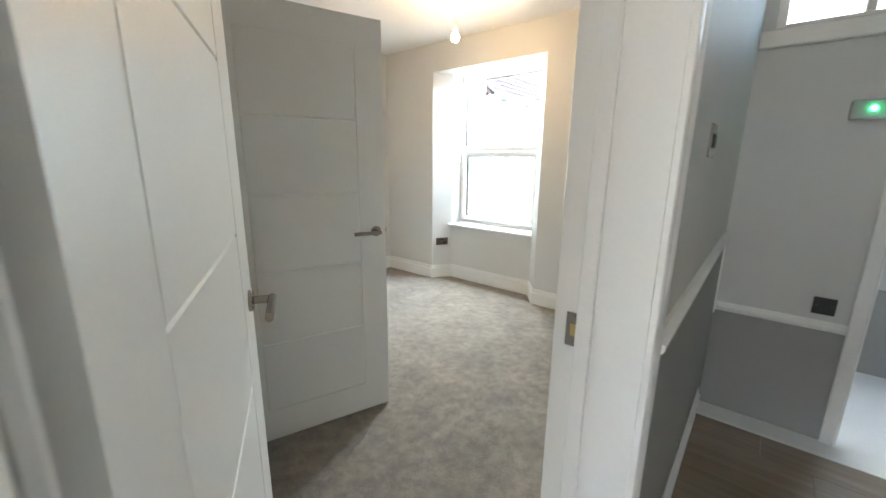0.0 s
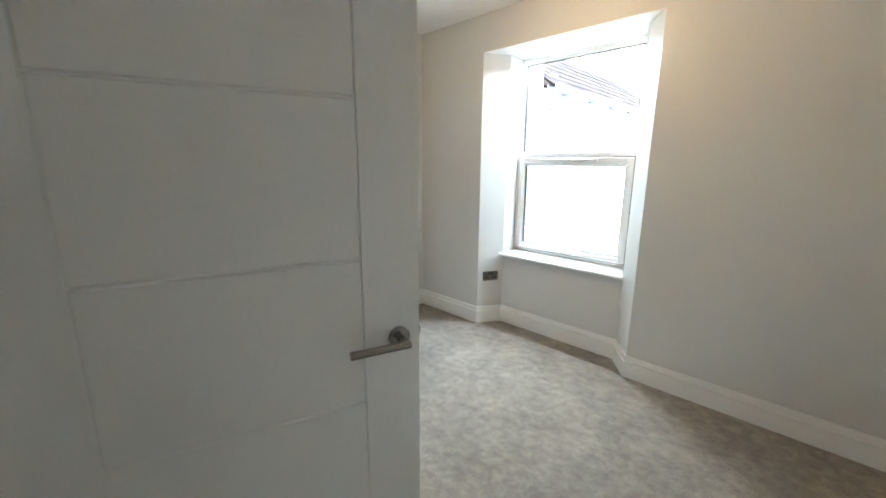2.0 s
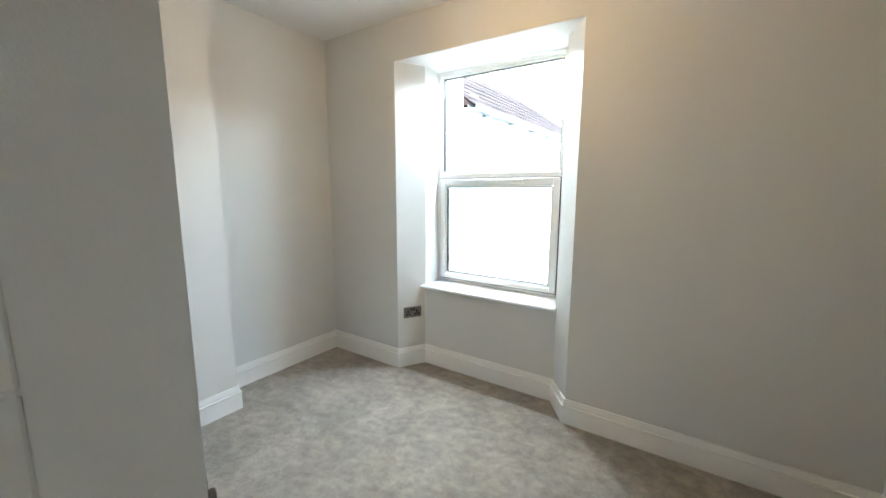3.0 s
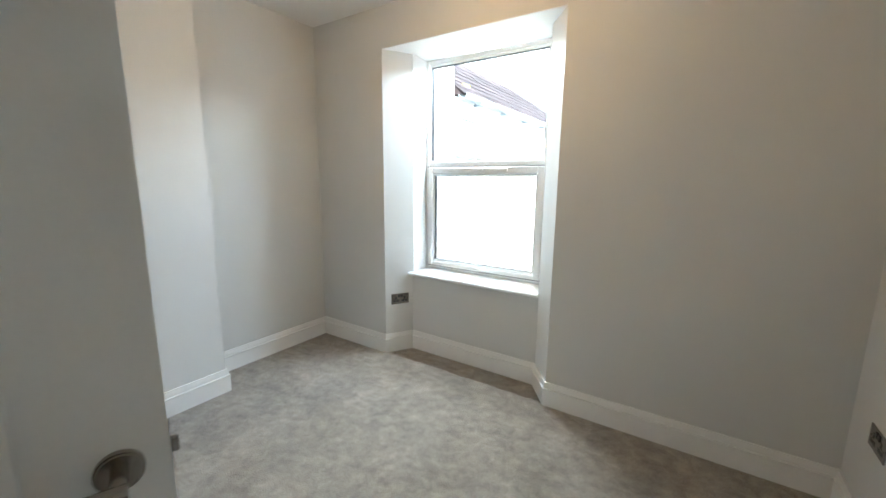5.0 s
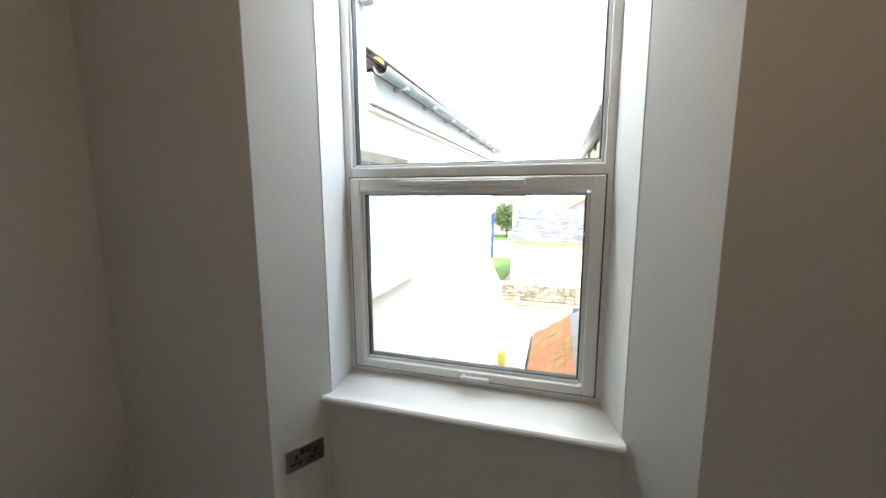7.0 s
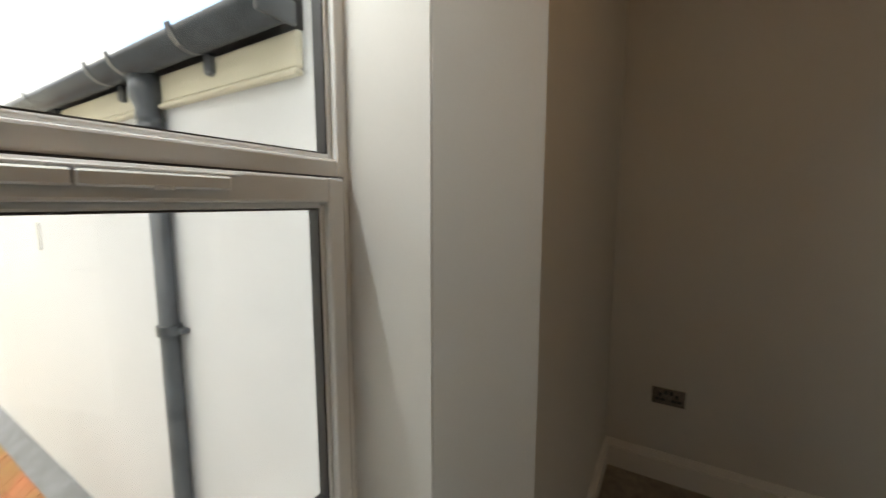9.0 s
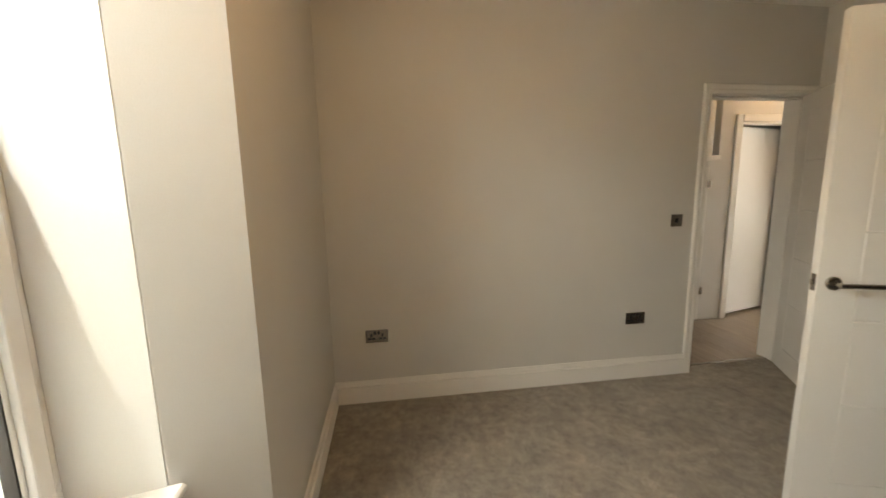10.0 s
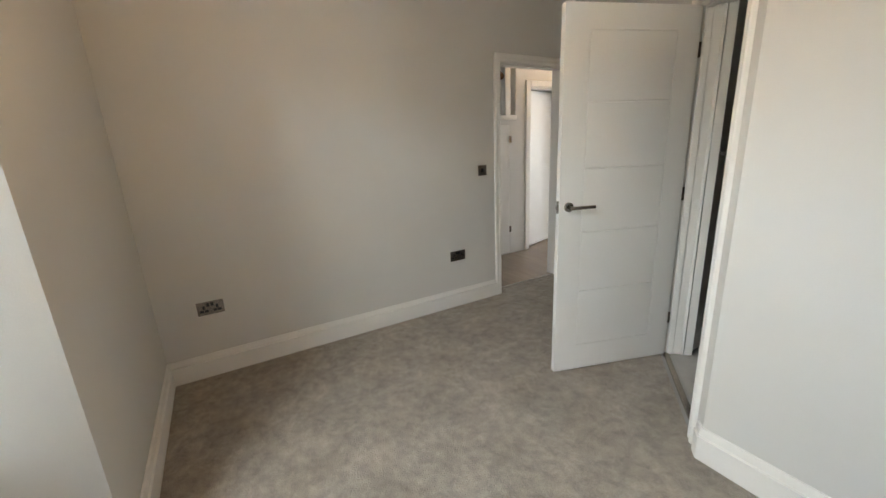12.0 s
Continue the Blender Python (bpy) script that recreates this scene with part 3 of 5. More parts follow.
def door(name, m_wall, s0, s1, thick, pivot, angle, side, label, zc):
    """A door set in a wall: lining, stops and architraves, and an open leaf hung at pivot, with its own parts."""
    root = tagged(new(name), label, "door", "", "structure")
    root.matrix_world = m_wall
    top = DOOR_H
    part("lining", box_bm(s0 - 0.03, s0, -0.001, thick + 0.001, 0, top + 0.03), GLOSS, root)
    part("lining", box_bm(s1, s1 + 0.03, -0.001, thick + 0.001, 0, top + 0.03), GLOSS, root)
    part("lining_head", box_bm(s0, s1, -0.001, thick + 0.001, top, top + 0.03), GLOSS, root)
    for a in ((s0, s0 + 0.012, 0, top), (s1 - 0.012, s1, 0, top), (s0 + 0.012, s1 - 0.012, top - 0.012, top)):
        part("door_stop", box_bm(a[0], a[1], 0.04, 0.072, a[2], a[3], bevel=0.002), GLOSS, root)
    prof = [(0.0, 0.0), (0.0, 0.012), (0.006, 0.015), (0.02, 0.016), (0.026, 0.0125), (0.036, 0.0165), (0.05, 0.019), (0.056, 0.0175), (0.06, 0.013), (0.062, 0.0)]
    path = [(s1 + 0.006, 0), (s1 + 0.006, top + 0.006), (s0 - 0.006, top + 0.006), (s0 - 0.006, 0)]
    for face, sgn in ((0, -1), (thick, 1)):
        bm = sweep_bm(path, prof)
        bmesh.ops.transform(bm, matrix=Matrix(((1, 0, 0, 0), (0, 0, sgn, face), (0, 1, 0, 0), (0, 0, 0, 1))), verts=bm.verts)
        part("architrave", bm, GLOSS, root)
    # leaf
    y0, y1 = (0.0, LEAF_T) if side > 0 else (-LEAF_T, 0.0)
    bm = bmesh.new()
    add_box(bm, 0, IN_X, y0, y1, 0, LEAF_H)
    add_box(bm, LEAF_W - IN_X, LEAF_W, y0, y1, 0, LEAF_H)
    add_box(bm, IN_X, LEAF_W - IN_X, y0, y1, 0, LINE_Z[0])
    add_box(bm, IN_X, LEAF_W - IN_X, y0, y1, LINE_Z[-1], LEAF_H)
    add_box(bm, IN_X - 0.001, LEAF_W - IN_X + 0.001, y0 + 0.0035, y1 - 0.0035, LINE_Z[0] - 0.001, LINE_Z[-1] + 0.001)
    leaf = part("leaf", bm, DOORP, root, "white moulded door leaf standing ajar")
    leaf.matrix_basis = m_wall.inverted() @ Matrix.Translation((*pivot, 0.012)) @ Matrix.Rotation(radians(angle), 4, "Z")
    g = 0.0006
    for z0, z1 in zip(LINE_Z, LINE_Z[1:]):
        part("panel", box_bm(IN_X + g * 1.3, LEAF_W - IN_X - g * 1.3, y0 + 0.0002, y1 - 0.0002, z0 + g, z1 - g, bevel=0.0045), DOORP, leaf)
    part("handle", lever_handle(y1, 1, zc), STEEL, leaf, "brushed steel lever handle", True)
    part("handle", lever_handle(y0, -1, zc), STEEL, leaf, "brushed steel lever handle", True)
    for ob in leaf.children:
        if ob.name.startswith("handle"):
            ob.data.set_sharp_from_angle(angle=radians(35))
    ym = (y0 + y1) / 2
    lb = box_bm(LEAF_W - 0.001, LEAF_W + 0.0015, ym - 0.0115, ym + 0.0115, zc - 0.033, zc + 0.033, bevel=0.0006)
    add_box(lb, LEAF_W, LEAF_W + 0.01, ym - 0.006, ym + 0.006, zc - 0.01, zc + 0.01, bevel=0.002)
    part("latch", lb, STEEL, leaf, "steel latch plate")
    for z in (0.2, 0.98, 1.74):
        hb = cyl_bm((-0.004, 0.0, z), (-0.004, 0.0, z + 0.076), 0.0062, 14)
        add_box(hb, -0.0025, -0.0005, min(0, side * 0.034), max(0, side * 0.034), z, z + 0.076)
        part("hinge", hb, STEEL, leaf, "steel butt hinge")
        hy = (0.001, 0.035)
        hs = s1 if side < 0 else s0
        part("hinge_plate", box_bm(hs - 0.0015, hs + 0.0015, hy[0], hy[1], z + 0.012, z + 0.088, bevel=0.0004), STEEL, root, "steel hinge plate")
    return root, leaf


m_east, len_east = wall_frame((0, 0), (0, SE_Y))
door_1, leaf_1 = door("door_1", m_east, -D1_N, -D1_S, WT, (-0.002, D1_S + 0.003), 150.6, -1, "white bedroom door with lining, open to the hall", 1.022)
piv2 = m_diag @ Vector((0.102, -0.002, 0))
door_2, leaf_2 = door("door_2", m_diag, 0.10, 0.868, WT, (piv2.x, piv2.y), 71.3, 1, "white shower room door with lining, ajar", 0.998)
sp = box_bm(-D1_N - 0.0008, -D1_N + 0.0015, 0.016, 0.05, 0.98, 1.055, bevel=0.0005)
sp2 = box_bm(-D1_N - 0.002, -D1_N + 0.002, 0.026, 0.04, 1.003, 1.031)
strike = part("strike_plate", sp, STEEL, door_1, "steel strike plate")
part("strike_hole", sp2, BRASS, strike)
for z in (0.988, 1.047):
    part("screw", cyl_bm((-D1_N + 0.001, 0.033, z), (-D1_N + 0.0022, 0.033, z), 0.0035, 12), STEEL, strike)
structure("threshold_1", box_bm(WT / 2, WT / 2 + 0.03, D1_S, D1_N, -0.02, 0.004, bevel=0.002), STEEL, "thin metal threshold strip")
bm = box_bm(0.10, 0.868, 0.02, 0.05, -0.02, 0.005, bevel=0.002)
bmesh.ops.transform(bm, matrix=m_diag, verts=bm.verts)
structure("threshold_2", bm, STEEL, "thin metal threshold strip")


# ---- electrical plates ----
def plate_pose(x, y, z, yaw):
    """Local x to the viewer's right, z up, -y out of the wall."""
    return pose(x, y, z, 0, 0, yaw)


def socket_thing(m, gangs, name, label, material, kind="socket", group=""):
    w, h = (0.147 if gangs == 2 else 0.086), 0.086
    root = thing(name, m, label, "socket" if kind == "socket" else "switch", group)
    part("plate", box_bm(-w / 2, w / 2, -0.006, 0.0, -h / 2, h / 2, bevel=0.0022, seg=2), material, root)
    for x in ((-0.06, 0.06) if gangs == 2 else (-0.03, 0.03)):
        part("screw", cyl_bm((x, -0.0055, 0), (x, -0.0072, 0), 0.0032, 12), STEEL, root)
    if kind == "socket":
        for cx in ((-0.036, 0.036) if gangs == 2 else (0.0,)):
            for (dx, dz, sw, sh) in ((0, 0.007, 0.0068, 0.0115), (-0.0125, -0.0165, 0.0105, 0.0078), (0.0125, -0.0165, 0.0105, 0.0078)):
                part("pin_hole", box_bm(cx + dx - sw, cx + dx + sw, -0.0068, -0.005, dz - sh, dz + sh, bevel=0.0012), BLACK, root)
            rx = 0.0115 if gangs == 2 else 0.026
            sx = math.copysign(rx, cx) if gangs == 2 else rx
            part("rocker", box_bm(sx - 0.0085, sx + 0.0085, -0.0095, -0.005, 0.012, 0.034, bevel=0.0015), BLACK, root)
    elif kind == "tv":
        part("outlet", cyl_bm((0, -0.0055, 0), (0, -0.010, 0), 0.009, 20), BLACK, root)
    elif kind == "spur":
        part("rocker", box_bm(-0.011, 0.011, -0.010, -0.005, -0.016, 0.016, bevel=0.002), BLACK, root)
    elif kind == "switch":
        for x in (-0.012, 0.012):
            part("rocker", box_bm(x - 0.010, x + 0.010, -0.010, -0.005, -0.018, 0.018, bevel=0.002), BLACK, root)
    return root


socket_thing(plate_pose(0, -0.284, 0.453, -90), 2, "socket", "black nickel double socket low on the grey wall", NICKEL, group="double sockets")
socket_thing(plate_pose(0, -2.117, 0.452, -90), 2, "socket", "black nickel double socket low near the doorway", NICKEL, group="double sockets")
socket_thing(plate_pose(0, -2.391, 1.147, -90), 1, "light_switch", "black nickel switch plate beside the bedroom doorway", NICKEL, "spur")
ang = math.degrees(math.atan2(BAY_Y, BAY_IL - BAY_L))
sw_s = 0.122
socket_thing(plate_pose(BAY_L + (BAY_IL - BAY_L) * sw_s / 0.236, BAY_Y * sw_s / 0.236, 0.437, ang), 2, "socket", "dark nickel double socket under the window board", NICKEL, group="double sockets")
socket_thing(plate_pose(A2[0], -2.955, 1.155, 90), 1, "light_switch", "dark nickel double light switch by the shower room", NICKEL, "switch")
socket_thing(plate_pose(-3.093, -1.573, 2.005, 90), 2, "socket", "brushed nickel double socket high on the chimney breast", NICKEL, group="double sockets")
socket_thing(plate_pose(-3.093, -1.455, 2.005, 90), 1, "aerial_socket", "brushed nickel aerial outlet high on the chimney breast", NICKEL, "tv")

# ---- pendant lamp ----
def pendant(x, y, z, drop, glow, label):
    """Ceiling rose, flex, lampholder and a bare lit bulb."""
    p = thing("pendant_lamp", Matrix.Translation((x, y, z)), label, "lamp", "bare pendant lamps")
    part("ceiling_rose", lathe_bm([(0, 0), (0.042, 0), (0.042, -0.012), (0.03, -0.024), (0.012, -0.03), (0, -0.03)], 28), WHITEP, p, "", True)
    part("flex", cyl_bm((0, 0, -0.028), (0, 0, -drop + 0.138), 0.0028, 8), WHITEP, p)
    low_end = lambda pts: [(r, q - drop + 0.423) for r, q in pts]
    part("lampholder", lathe_bm(low_end([(0, -0.272), (0.010, -0.274), (0.014, -0.29), (0.019, -0.3), (0.019, -0.335), (0, -0.335)]), 20), WHITEP, p, "", True)
    part("bulb_cap", lathe_bm(low_end([(0, -0.33), (0.0125, -0.335), (0.0125, -0.352), (0, -0.354)]), 18), STEEL, p)
    part("bulb", lathe_bm(low_end([(0, -0.35), (0.013, -0.352), (0.018, -0.362), (0.027, -0.376), (0.0305, -0.392), (0.027, -0.408), (0.016, -0.419), (0, -0.423)]), 24), glow, p, "lit warm bulb", True)


pendant(-1.68, -0.83, H, 0.33, BULB, "bare warm bulb hanging on a white flex")
# unseen pendant, added to warm and brighten the hall and the doors
pendant(0.58, -4.2, 2.75, 0.4, HALLFILL, "unseen bare warm bulb added to light the hall")

# ---- hall ----
HX = WT
structure("floor_hall", box_bm(HX / 2 + 0.03, 1.9, -5.5, -0.95, -0.034, -0.014), HALLWOOD, "grey-brown wood plank hall floor")
structure("floor_landing", box_bm(HX, 2.5, -0.95, 0.42, -0.26, -0.205), HALLWOOD, "lower wood landing floor")
structure("trim_nosing", box_bm(HX + 0.02, 0.98, -0.965, -0.935, -0.03, 0.0, bevel=0.004), GLOSS, "pale step nosing at the hall floor edge")
HN = -0.75
wall("wall_hall_north_low", (HX, HN), (2.5, HN), 0.12, 0.575, HALLGREY, "darker grey hall wall below the dado", [(0.60, 1.4, -0.2, 0.575)], base=-0.25)
bm = bmesh.new()
add_box(bm, HX, HX + 0.60, HN, HN + 0.12, 0.575, 2.0)
add_box(bm, HX + 1.4, 2.5, HN, HN + 0.12, 0.575, 2.0)
add_box(bm, HX + 0.60, HX + 1.4, HN, HN + 0.12, 1.83, 2.0)
add_box(bm, HX, HX + 0.05, HN, HN + 0.12, 2.0, 2.75)
add_box(bm, HX + 1.35, 2.5, HN, HN + 0.12, 2.0, 2.75)
add_box(bm, HX + 0.05, HX + 1.35, HN, HN + 0.12, 2.6, 2.75)
structure("wall_hall_north", bm, WALL, "light grey hall wall with a high borrowed-light window")
hw_ = tagged(new("window_2"), "white high-level window above the hall wall", "window", "", "structure")
hw_.matrix_world = Matrix.Translation((HX + 0.05, HN, 1.97))
part("sill", box_bm(-0.05, 1.32, -0.035, 0.12, -0.06, 0.02, bevel=0.006), GLOSS, hw_)
part("frame_side", box_bm(0, 0.04, 0.02, 0.09, 0.02, 0.6, bevel=0.004), GLOSS, hw_)
part("frame_side", box_bm(1.26, 1.3, 0.02, 0.09, 0.02, 0.6, bevel=0.004), GLOSS, hw_)
part("frame_foot", box_bm(0.04, 1.26, 0.02, 0.09, 0.02, 0.05, bevel=0.004), GLOSS, hw_)
part("mullion", box_bm(0.30, 0.335, 0.02, 0.09, 0.05, 0.6, bevel=0.004), GLOSS, hw_)
wp = part("pane", box_bm(0.04, 1.26, 0.05, 0.054, 0.05, 0.6), GLASS, hw_)
wp.visible_shadow = False
DADO = [(0.0, 0.0), (0.008, 0.0), (0.010, 0.008), (0.018, 0.014), (0.024, 0.024), (0.024, 0.034), (0.016, 0.04), (0.010, 0.05), (0.0, 0.05)]


def dado(path, z):
    bm = sweep_bm(path, [(o, u + z) for o, u in DADO])
    structure("trim_dado", bm, GLOSS, "white moulded dado rail")


def hall_skirt(path, z):
    bm = sweep_bm(path, [(o, u + z) for o, u in SKIRT])
    structure("baseboard", bm, GLOSS, "white moulded hall skirting board")


dado([(HX, -0.80), (HX, HN), (HX + 0.535, HN)], 0.555)
hall_skirt([(HX, -0.93), (HX, HN), (HX + 0.535, HN)], -0.205)
dado([(HX, D1_N + 0.07), (HX, -0.92)], 0.97)
hall_skirt([(HX, D1_N + 0.07), (HX, -0.93)], -0.014)
structure("trim_dado_drop", box_bm(HX, HX + 0.012, -0.83, -0.80, 0.555, 0.97, bevel=0.003), GLOSS, "upright dado trim where the level drops")
structure("wall_hall_west_low", box_bm(HX, HX + 0.004, D1_N + 0.07, HN, -0.2, 0.965), HALLGREY, "darker grey hall wall below the dado rail")
# doorway beyond
root4 = tagged(new("door_4"), "white lined doorway to a bright room", "door", "", "structure")
root4.matrix_world = Matrix.Translation((HX, HN, -0.205))
part("lining", box_bm(0.57, 0.60, -0.001, 0.121, 0, 2.06), GLOSS, root4)
part("lining", box_bm(1.40, 1.43, -0.001, 0.121, 0, 2.06), GLOSS, root4)
part("lining_head", box_bm(0.60, 1.40, -0.001, 0.121, 2.035, 2.06), GLOSS, root4)
part("architrave", box_bm(0.535, 0.592, -0.018, 0.0, 0, 2.1, bevel=0.005), GLOSS, root4)
part("architrave", box_bm(1.408, 1.465, -0.018, 0.0, 0, 2.1, bevel=0.005), GLOSS, root4)
part("architrave_head", box_bm(0.592, 1.408, -0.018, 0.0, 2.043, 2.1, bevel=0.005), GLOSS, root4)
# bright room beyond, with an unglazed opening added to let sky light in
bm = bmesh.new()
add_box(bm, HX, 0.2, 0.42, 0.54, -0.25, 2.75)
add_box(bm, 1.2, 2.6, 0.42, 0.54, -0.25, 2.75)
add_box(bm, 0.2, 1.2, 0.42, 0.54, -0.25, 1.8)
add_box(bm, 0.2, 1.2, 0.42, 0.54, 2.68, 2.75)
structure("wall_far_room", bm, WALL, "grey wall of the room beyond the hall with an opening added for light")
structure("wall_far_side", box_bm(2.5, 2.6, -0.75, 0.42, -0.25, 2.75), WALL, "grey side wall of the room beyond")
structure("wall_far_low", box_bm(0.78, 2.4, 0.36, 0.416, -0.2, 0.55), HALLGREY, "dark panel below the far opening")
# fittings on the hall walls
ex = thing("exit_light", Matrix.Translation((HX + 0.42, HN, 1.56)), "grey emergency light with a lit green indicator", "light")
part("case", box_bm(-0.05, 0.27, -0.05, 0.0, 0.0, 0.085, bevel=0.008, seg=2), GREYPAINT, ex)
ind = part("indicator", lathe_bm([(0, 0.012), (0.008, 0.01), (0.012, 0), (0, 0)], 14), GREENL, ex, "lit green indicator")
ind.matrix_basis = pose(0.02, -0.051, 0.045, 90, 0, 0)
socket_thing(plate_pose(HX + 0.44, HN, 0.68, 0), 1, "light_switch", "dark plate switch above the hall dado", BLACK, "spur")
socket_thing(plate_pose(HX, -2.08, 1.42, -90 + 180), 1, "light_switch", "polished steel switch on the hall wall", STEEL, "switch")
# opposite hall side: understairs cupboard, post, rail and a further door
HE = 1.0
bm = bmesh.new()
add_box(bm, HE, HE + 0.1, -5.5, -4.62, 0, 2.75)
add_box(bm, HE, HE + 0.1, -4.62, -3.83, 2.0, 2.75)
add_box(bm, HE, HE + 0.1, -3.83, -3.62, 0, 2.75)
add_box(bm, HE, HE + 0.1, -3.62, -2.6, 0, 1.62)
add_box(bm, HE, HE + 0.1, -2.6, HN, 0, 2.75)
structure("wall_hall_east", bm, WALL, "light grey hall wall with cupboard and doorway")
# unseen end wall; its opening is added to let daylight into the hall
bm = bmesh.new()
add_box(bm, HX, 0.3, -5.5, -5.4, 0, 2.75)
add_box(bm, 0.85, 2.0, -5.5, -5.4, 0, 2.75)
add_box(bm, 0.3, 0.85, -5.5, -5.4, 0, 1.0)
add_box(bm, 0.3, 0.85, -5.5, -5.4, 2.1, 2.75)
structure("wall_hall_south", bm, WALL, "light grey unseen end wall of the hall with an opening added for light")
structure("wall_stair_back", box_bm(1.9, 2.0, -5.4, -0.75, -0.2, 2.75), WALL, "light grey wall behind the stair")
cup = thing("cupboard_door", Matrix.Translation((HE, -3.3, 0)), "white understairs cupboard door with a sloped top corner", "cupboard")
bm = bmesh.new()
pts = [(-0.21, 0.02), (0.5, 0.02), (0.5, 1.05), (-0.04, 1.56), (-0.21, 1.56)]
lo = [bm.verts.new((-0.022, y, z)) for y, z in pts]
hi = [bm.verts.new((0.0, y, z)) for y, z in pts]
bm.faces.new(lo), bm.faces.new(hi)
for i in range(5):
    bm.faces.new((lo[i], lo[(i + 1) % 5], hi[(i + 1) % 5], hi[i]))
part("panel", bm, DOORP, cup)
for z in (0.28, 1.36):
    part("hinge", box_bm(-0.03, -0.005, -0.235, -0.205, z, z + 0.075, bevel=0.002), STEEL, cup)
structure("trim_stringer", box_bm(HE - 0.03, HE + 0.1, -3.62, -2.6, 1.62, 1.67, bevel=0.005), GLOSS, "white cap rail over the cupboard")
newel = thing("newel_post", Matrix.Translation((HE + 0.03, -3.50, 1.67)), "white square stair post", "post")
part("post", box_bm(-0.04, 0.04, -0.04, 0.04, 0, 1.0, bevel=0.004), GLOSS, newel)
hr = thing("handrail", Matrix.Translation((HE + 0.03, -3.44, 2.05)), "dark brown wooden stair handrail beside the post", "handrail")
bm = box_bm(-0.025, 0.025, 0.0, 0.9, 0.0, 0.055, bevel=0.012, seg=2)
bmesh.ops.transform(bm, matrix=Matrix.Rotation(radians(38), 4, "X"), verts=bm.verts)
part("rail", bm, OAK, hr)
d3 = tagged(new("door_3"), "white hall door with steel hinges, standing open", "door", "", "structure")
d3.matrix_world = Matrix.Translation((HE, -3.83, 0))
part("lining", box_bm(-0.001, 0.101, -0.03, 0.0, 0, 2.0), GLOSS, d3)
part("lining", box_bm(-0.001, 0.101, -0.79, -0.76, 0, 2.0), GLOSS, d3)
part("lining_head", box_bm(-0.001, 0.101, -0.76, -0.03, 1.97, 2.0), GLOSS, d3)
part("architrave", box_bm(-0.018, 0, -0.012, 0.055, 0, 2.06, bevel=0.005), GLOSS, d3)
part("architrave", box_bm(-0.018, 0, -0.845, -0.778, 0, 2.06, bevel=0.005), GLOSS, d3)
part("architrave_head", box_bm(-0.018, 0, -0.778, -0.012, 1.99, 2.06, bevel=0.005), GLOSS, d3)
l3 = part("leaf", box_bm(0, 0.73, -0.036, 0, 0, 1.95, bevel=0.002), DOORP, d3)
l3.matrix_basis = pose(0.1, -0.035, 0.01, 0, 0, -74)
for z in (0.22, 1.05, 1.73):
    part("hinge", box_bm(0.06, 0.1, -0.045, -0.032, z, z + 0.1, bevel=0.002), STEEL, d3)

# ---- shower room ----
structure("floor_shower", box_bm(-3.1, A2[0] - 0.1, SE_Y, B2[1] - 0.115, -0.03, -0.006), TILE, "grey tiled shower room floor")
structure("wall_shower_south", box_bm(-3.2, A2[0], SE_Y - 0.1, SE_Y, 0, H), DARKW, "dark tiled shower room wall")
structure("wall_shower_west", box_bm(-3.2, -3.1, SE_Y, B2[1], 0, H), DARKW, "dark tiled shower room wall")
rad = thing("towel_radiator", Matrix.Translation((A2[0] - WT - 0.004, -3.12, 0.25)), "chrome ladder towel radiator on the shower room wall", "radiator")
for y in (-0.22, 0.22):
    part("upright", cyl_bm((-0.06, y, 0), (-0.06, y, 1.15), 0.016, 14), CHROME, rad)
for k in range(14):
    part("rung", cyl_bm((-0.06, -0.22, 0.05 + k * 0.08), (-0.06, 0.22, 0.05 + k * 0.08), 0.011, 10), CHROME, rad)
for y in (-0.22, 0.22):
    part("bracket", cyl_bm((0, y, 1.0), (-0.06, y, 1.0), 0.01, 10), CHROME, rad)
part("valve", cyl_bm((-0.06, 0.22, -0.05), (-0.06, 0.22, 0), 0.02, 14), CHROME, rad)

# ---- outside ----
GZ = -2.9
structure("ground", box_bm(-300, 300, 0.5, 600, GZ - 0.3, GZ), MUD, "bare trodden earth ground")
structure("pavement_gravel", box_bm(-3.3, 3.0, 7.15, 10.4, GZ, GZ + 0.02), GRAVEL, "pale gravel surface in the yard")
structure("ground_near", box_bm(-3.3, -1.1, 0.5, 7.15, GZ, GZ + 0.01), GRAVEL, "bedding between the paving slabs")
structure("kerb", box_bm(-2.75, -1.6, 7.13, 7.23, GZ, GZ + 0.05, bevel=0.01), RENDERW, "pale kerb at the end of the slabs")

# left neighbour
LXW = -3.1
nb = thing("neighbour_house", Matrix.Translation((LXW, 0.6, GZ)), "cream rendered neighbouring house with a slate roof", "house")
bm = bmesh.new()
W0, W1, WZ0, WZ1, EAV = 0.85, 1.95, 3.57, 4.65, 5.2
N_END = 6.83


def nb_box(x0, x1, y0, y1, z0, z1):
    add_box(bm, x0, x1, y0, y1, z0, z1)


nb_box(-1.85, 0, 0, W0, 0, EAV)
nb_box(-1.85, 0, W1, N_END, 0, EAV)
nb_box(-1.85, 0, W0, W1, 0, WZ0)
nb_box(-1.85, 0, W0, W1, WZ1, EAV)
nb_box(-1.85, -0.25, W0, W1, WZ0, WZ1)
body = part("wall", bm, RENDERW, nb)
part("upper_wall", box_bm(-1.85, 0.0, 0.0, 1.12, EAV, 8.2), RENDERW, nb)
nw = part("window", box_bm(-0.2, -0.14, W0, W1, WZ0, WZ1), WHITEP, nb)
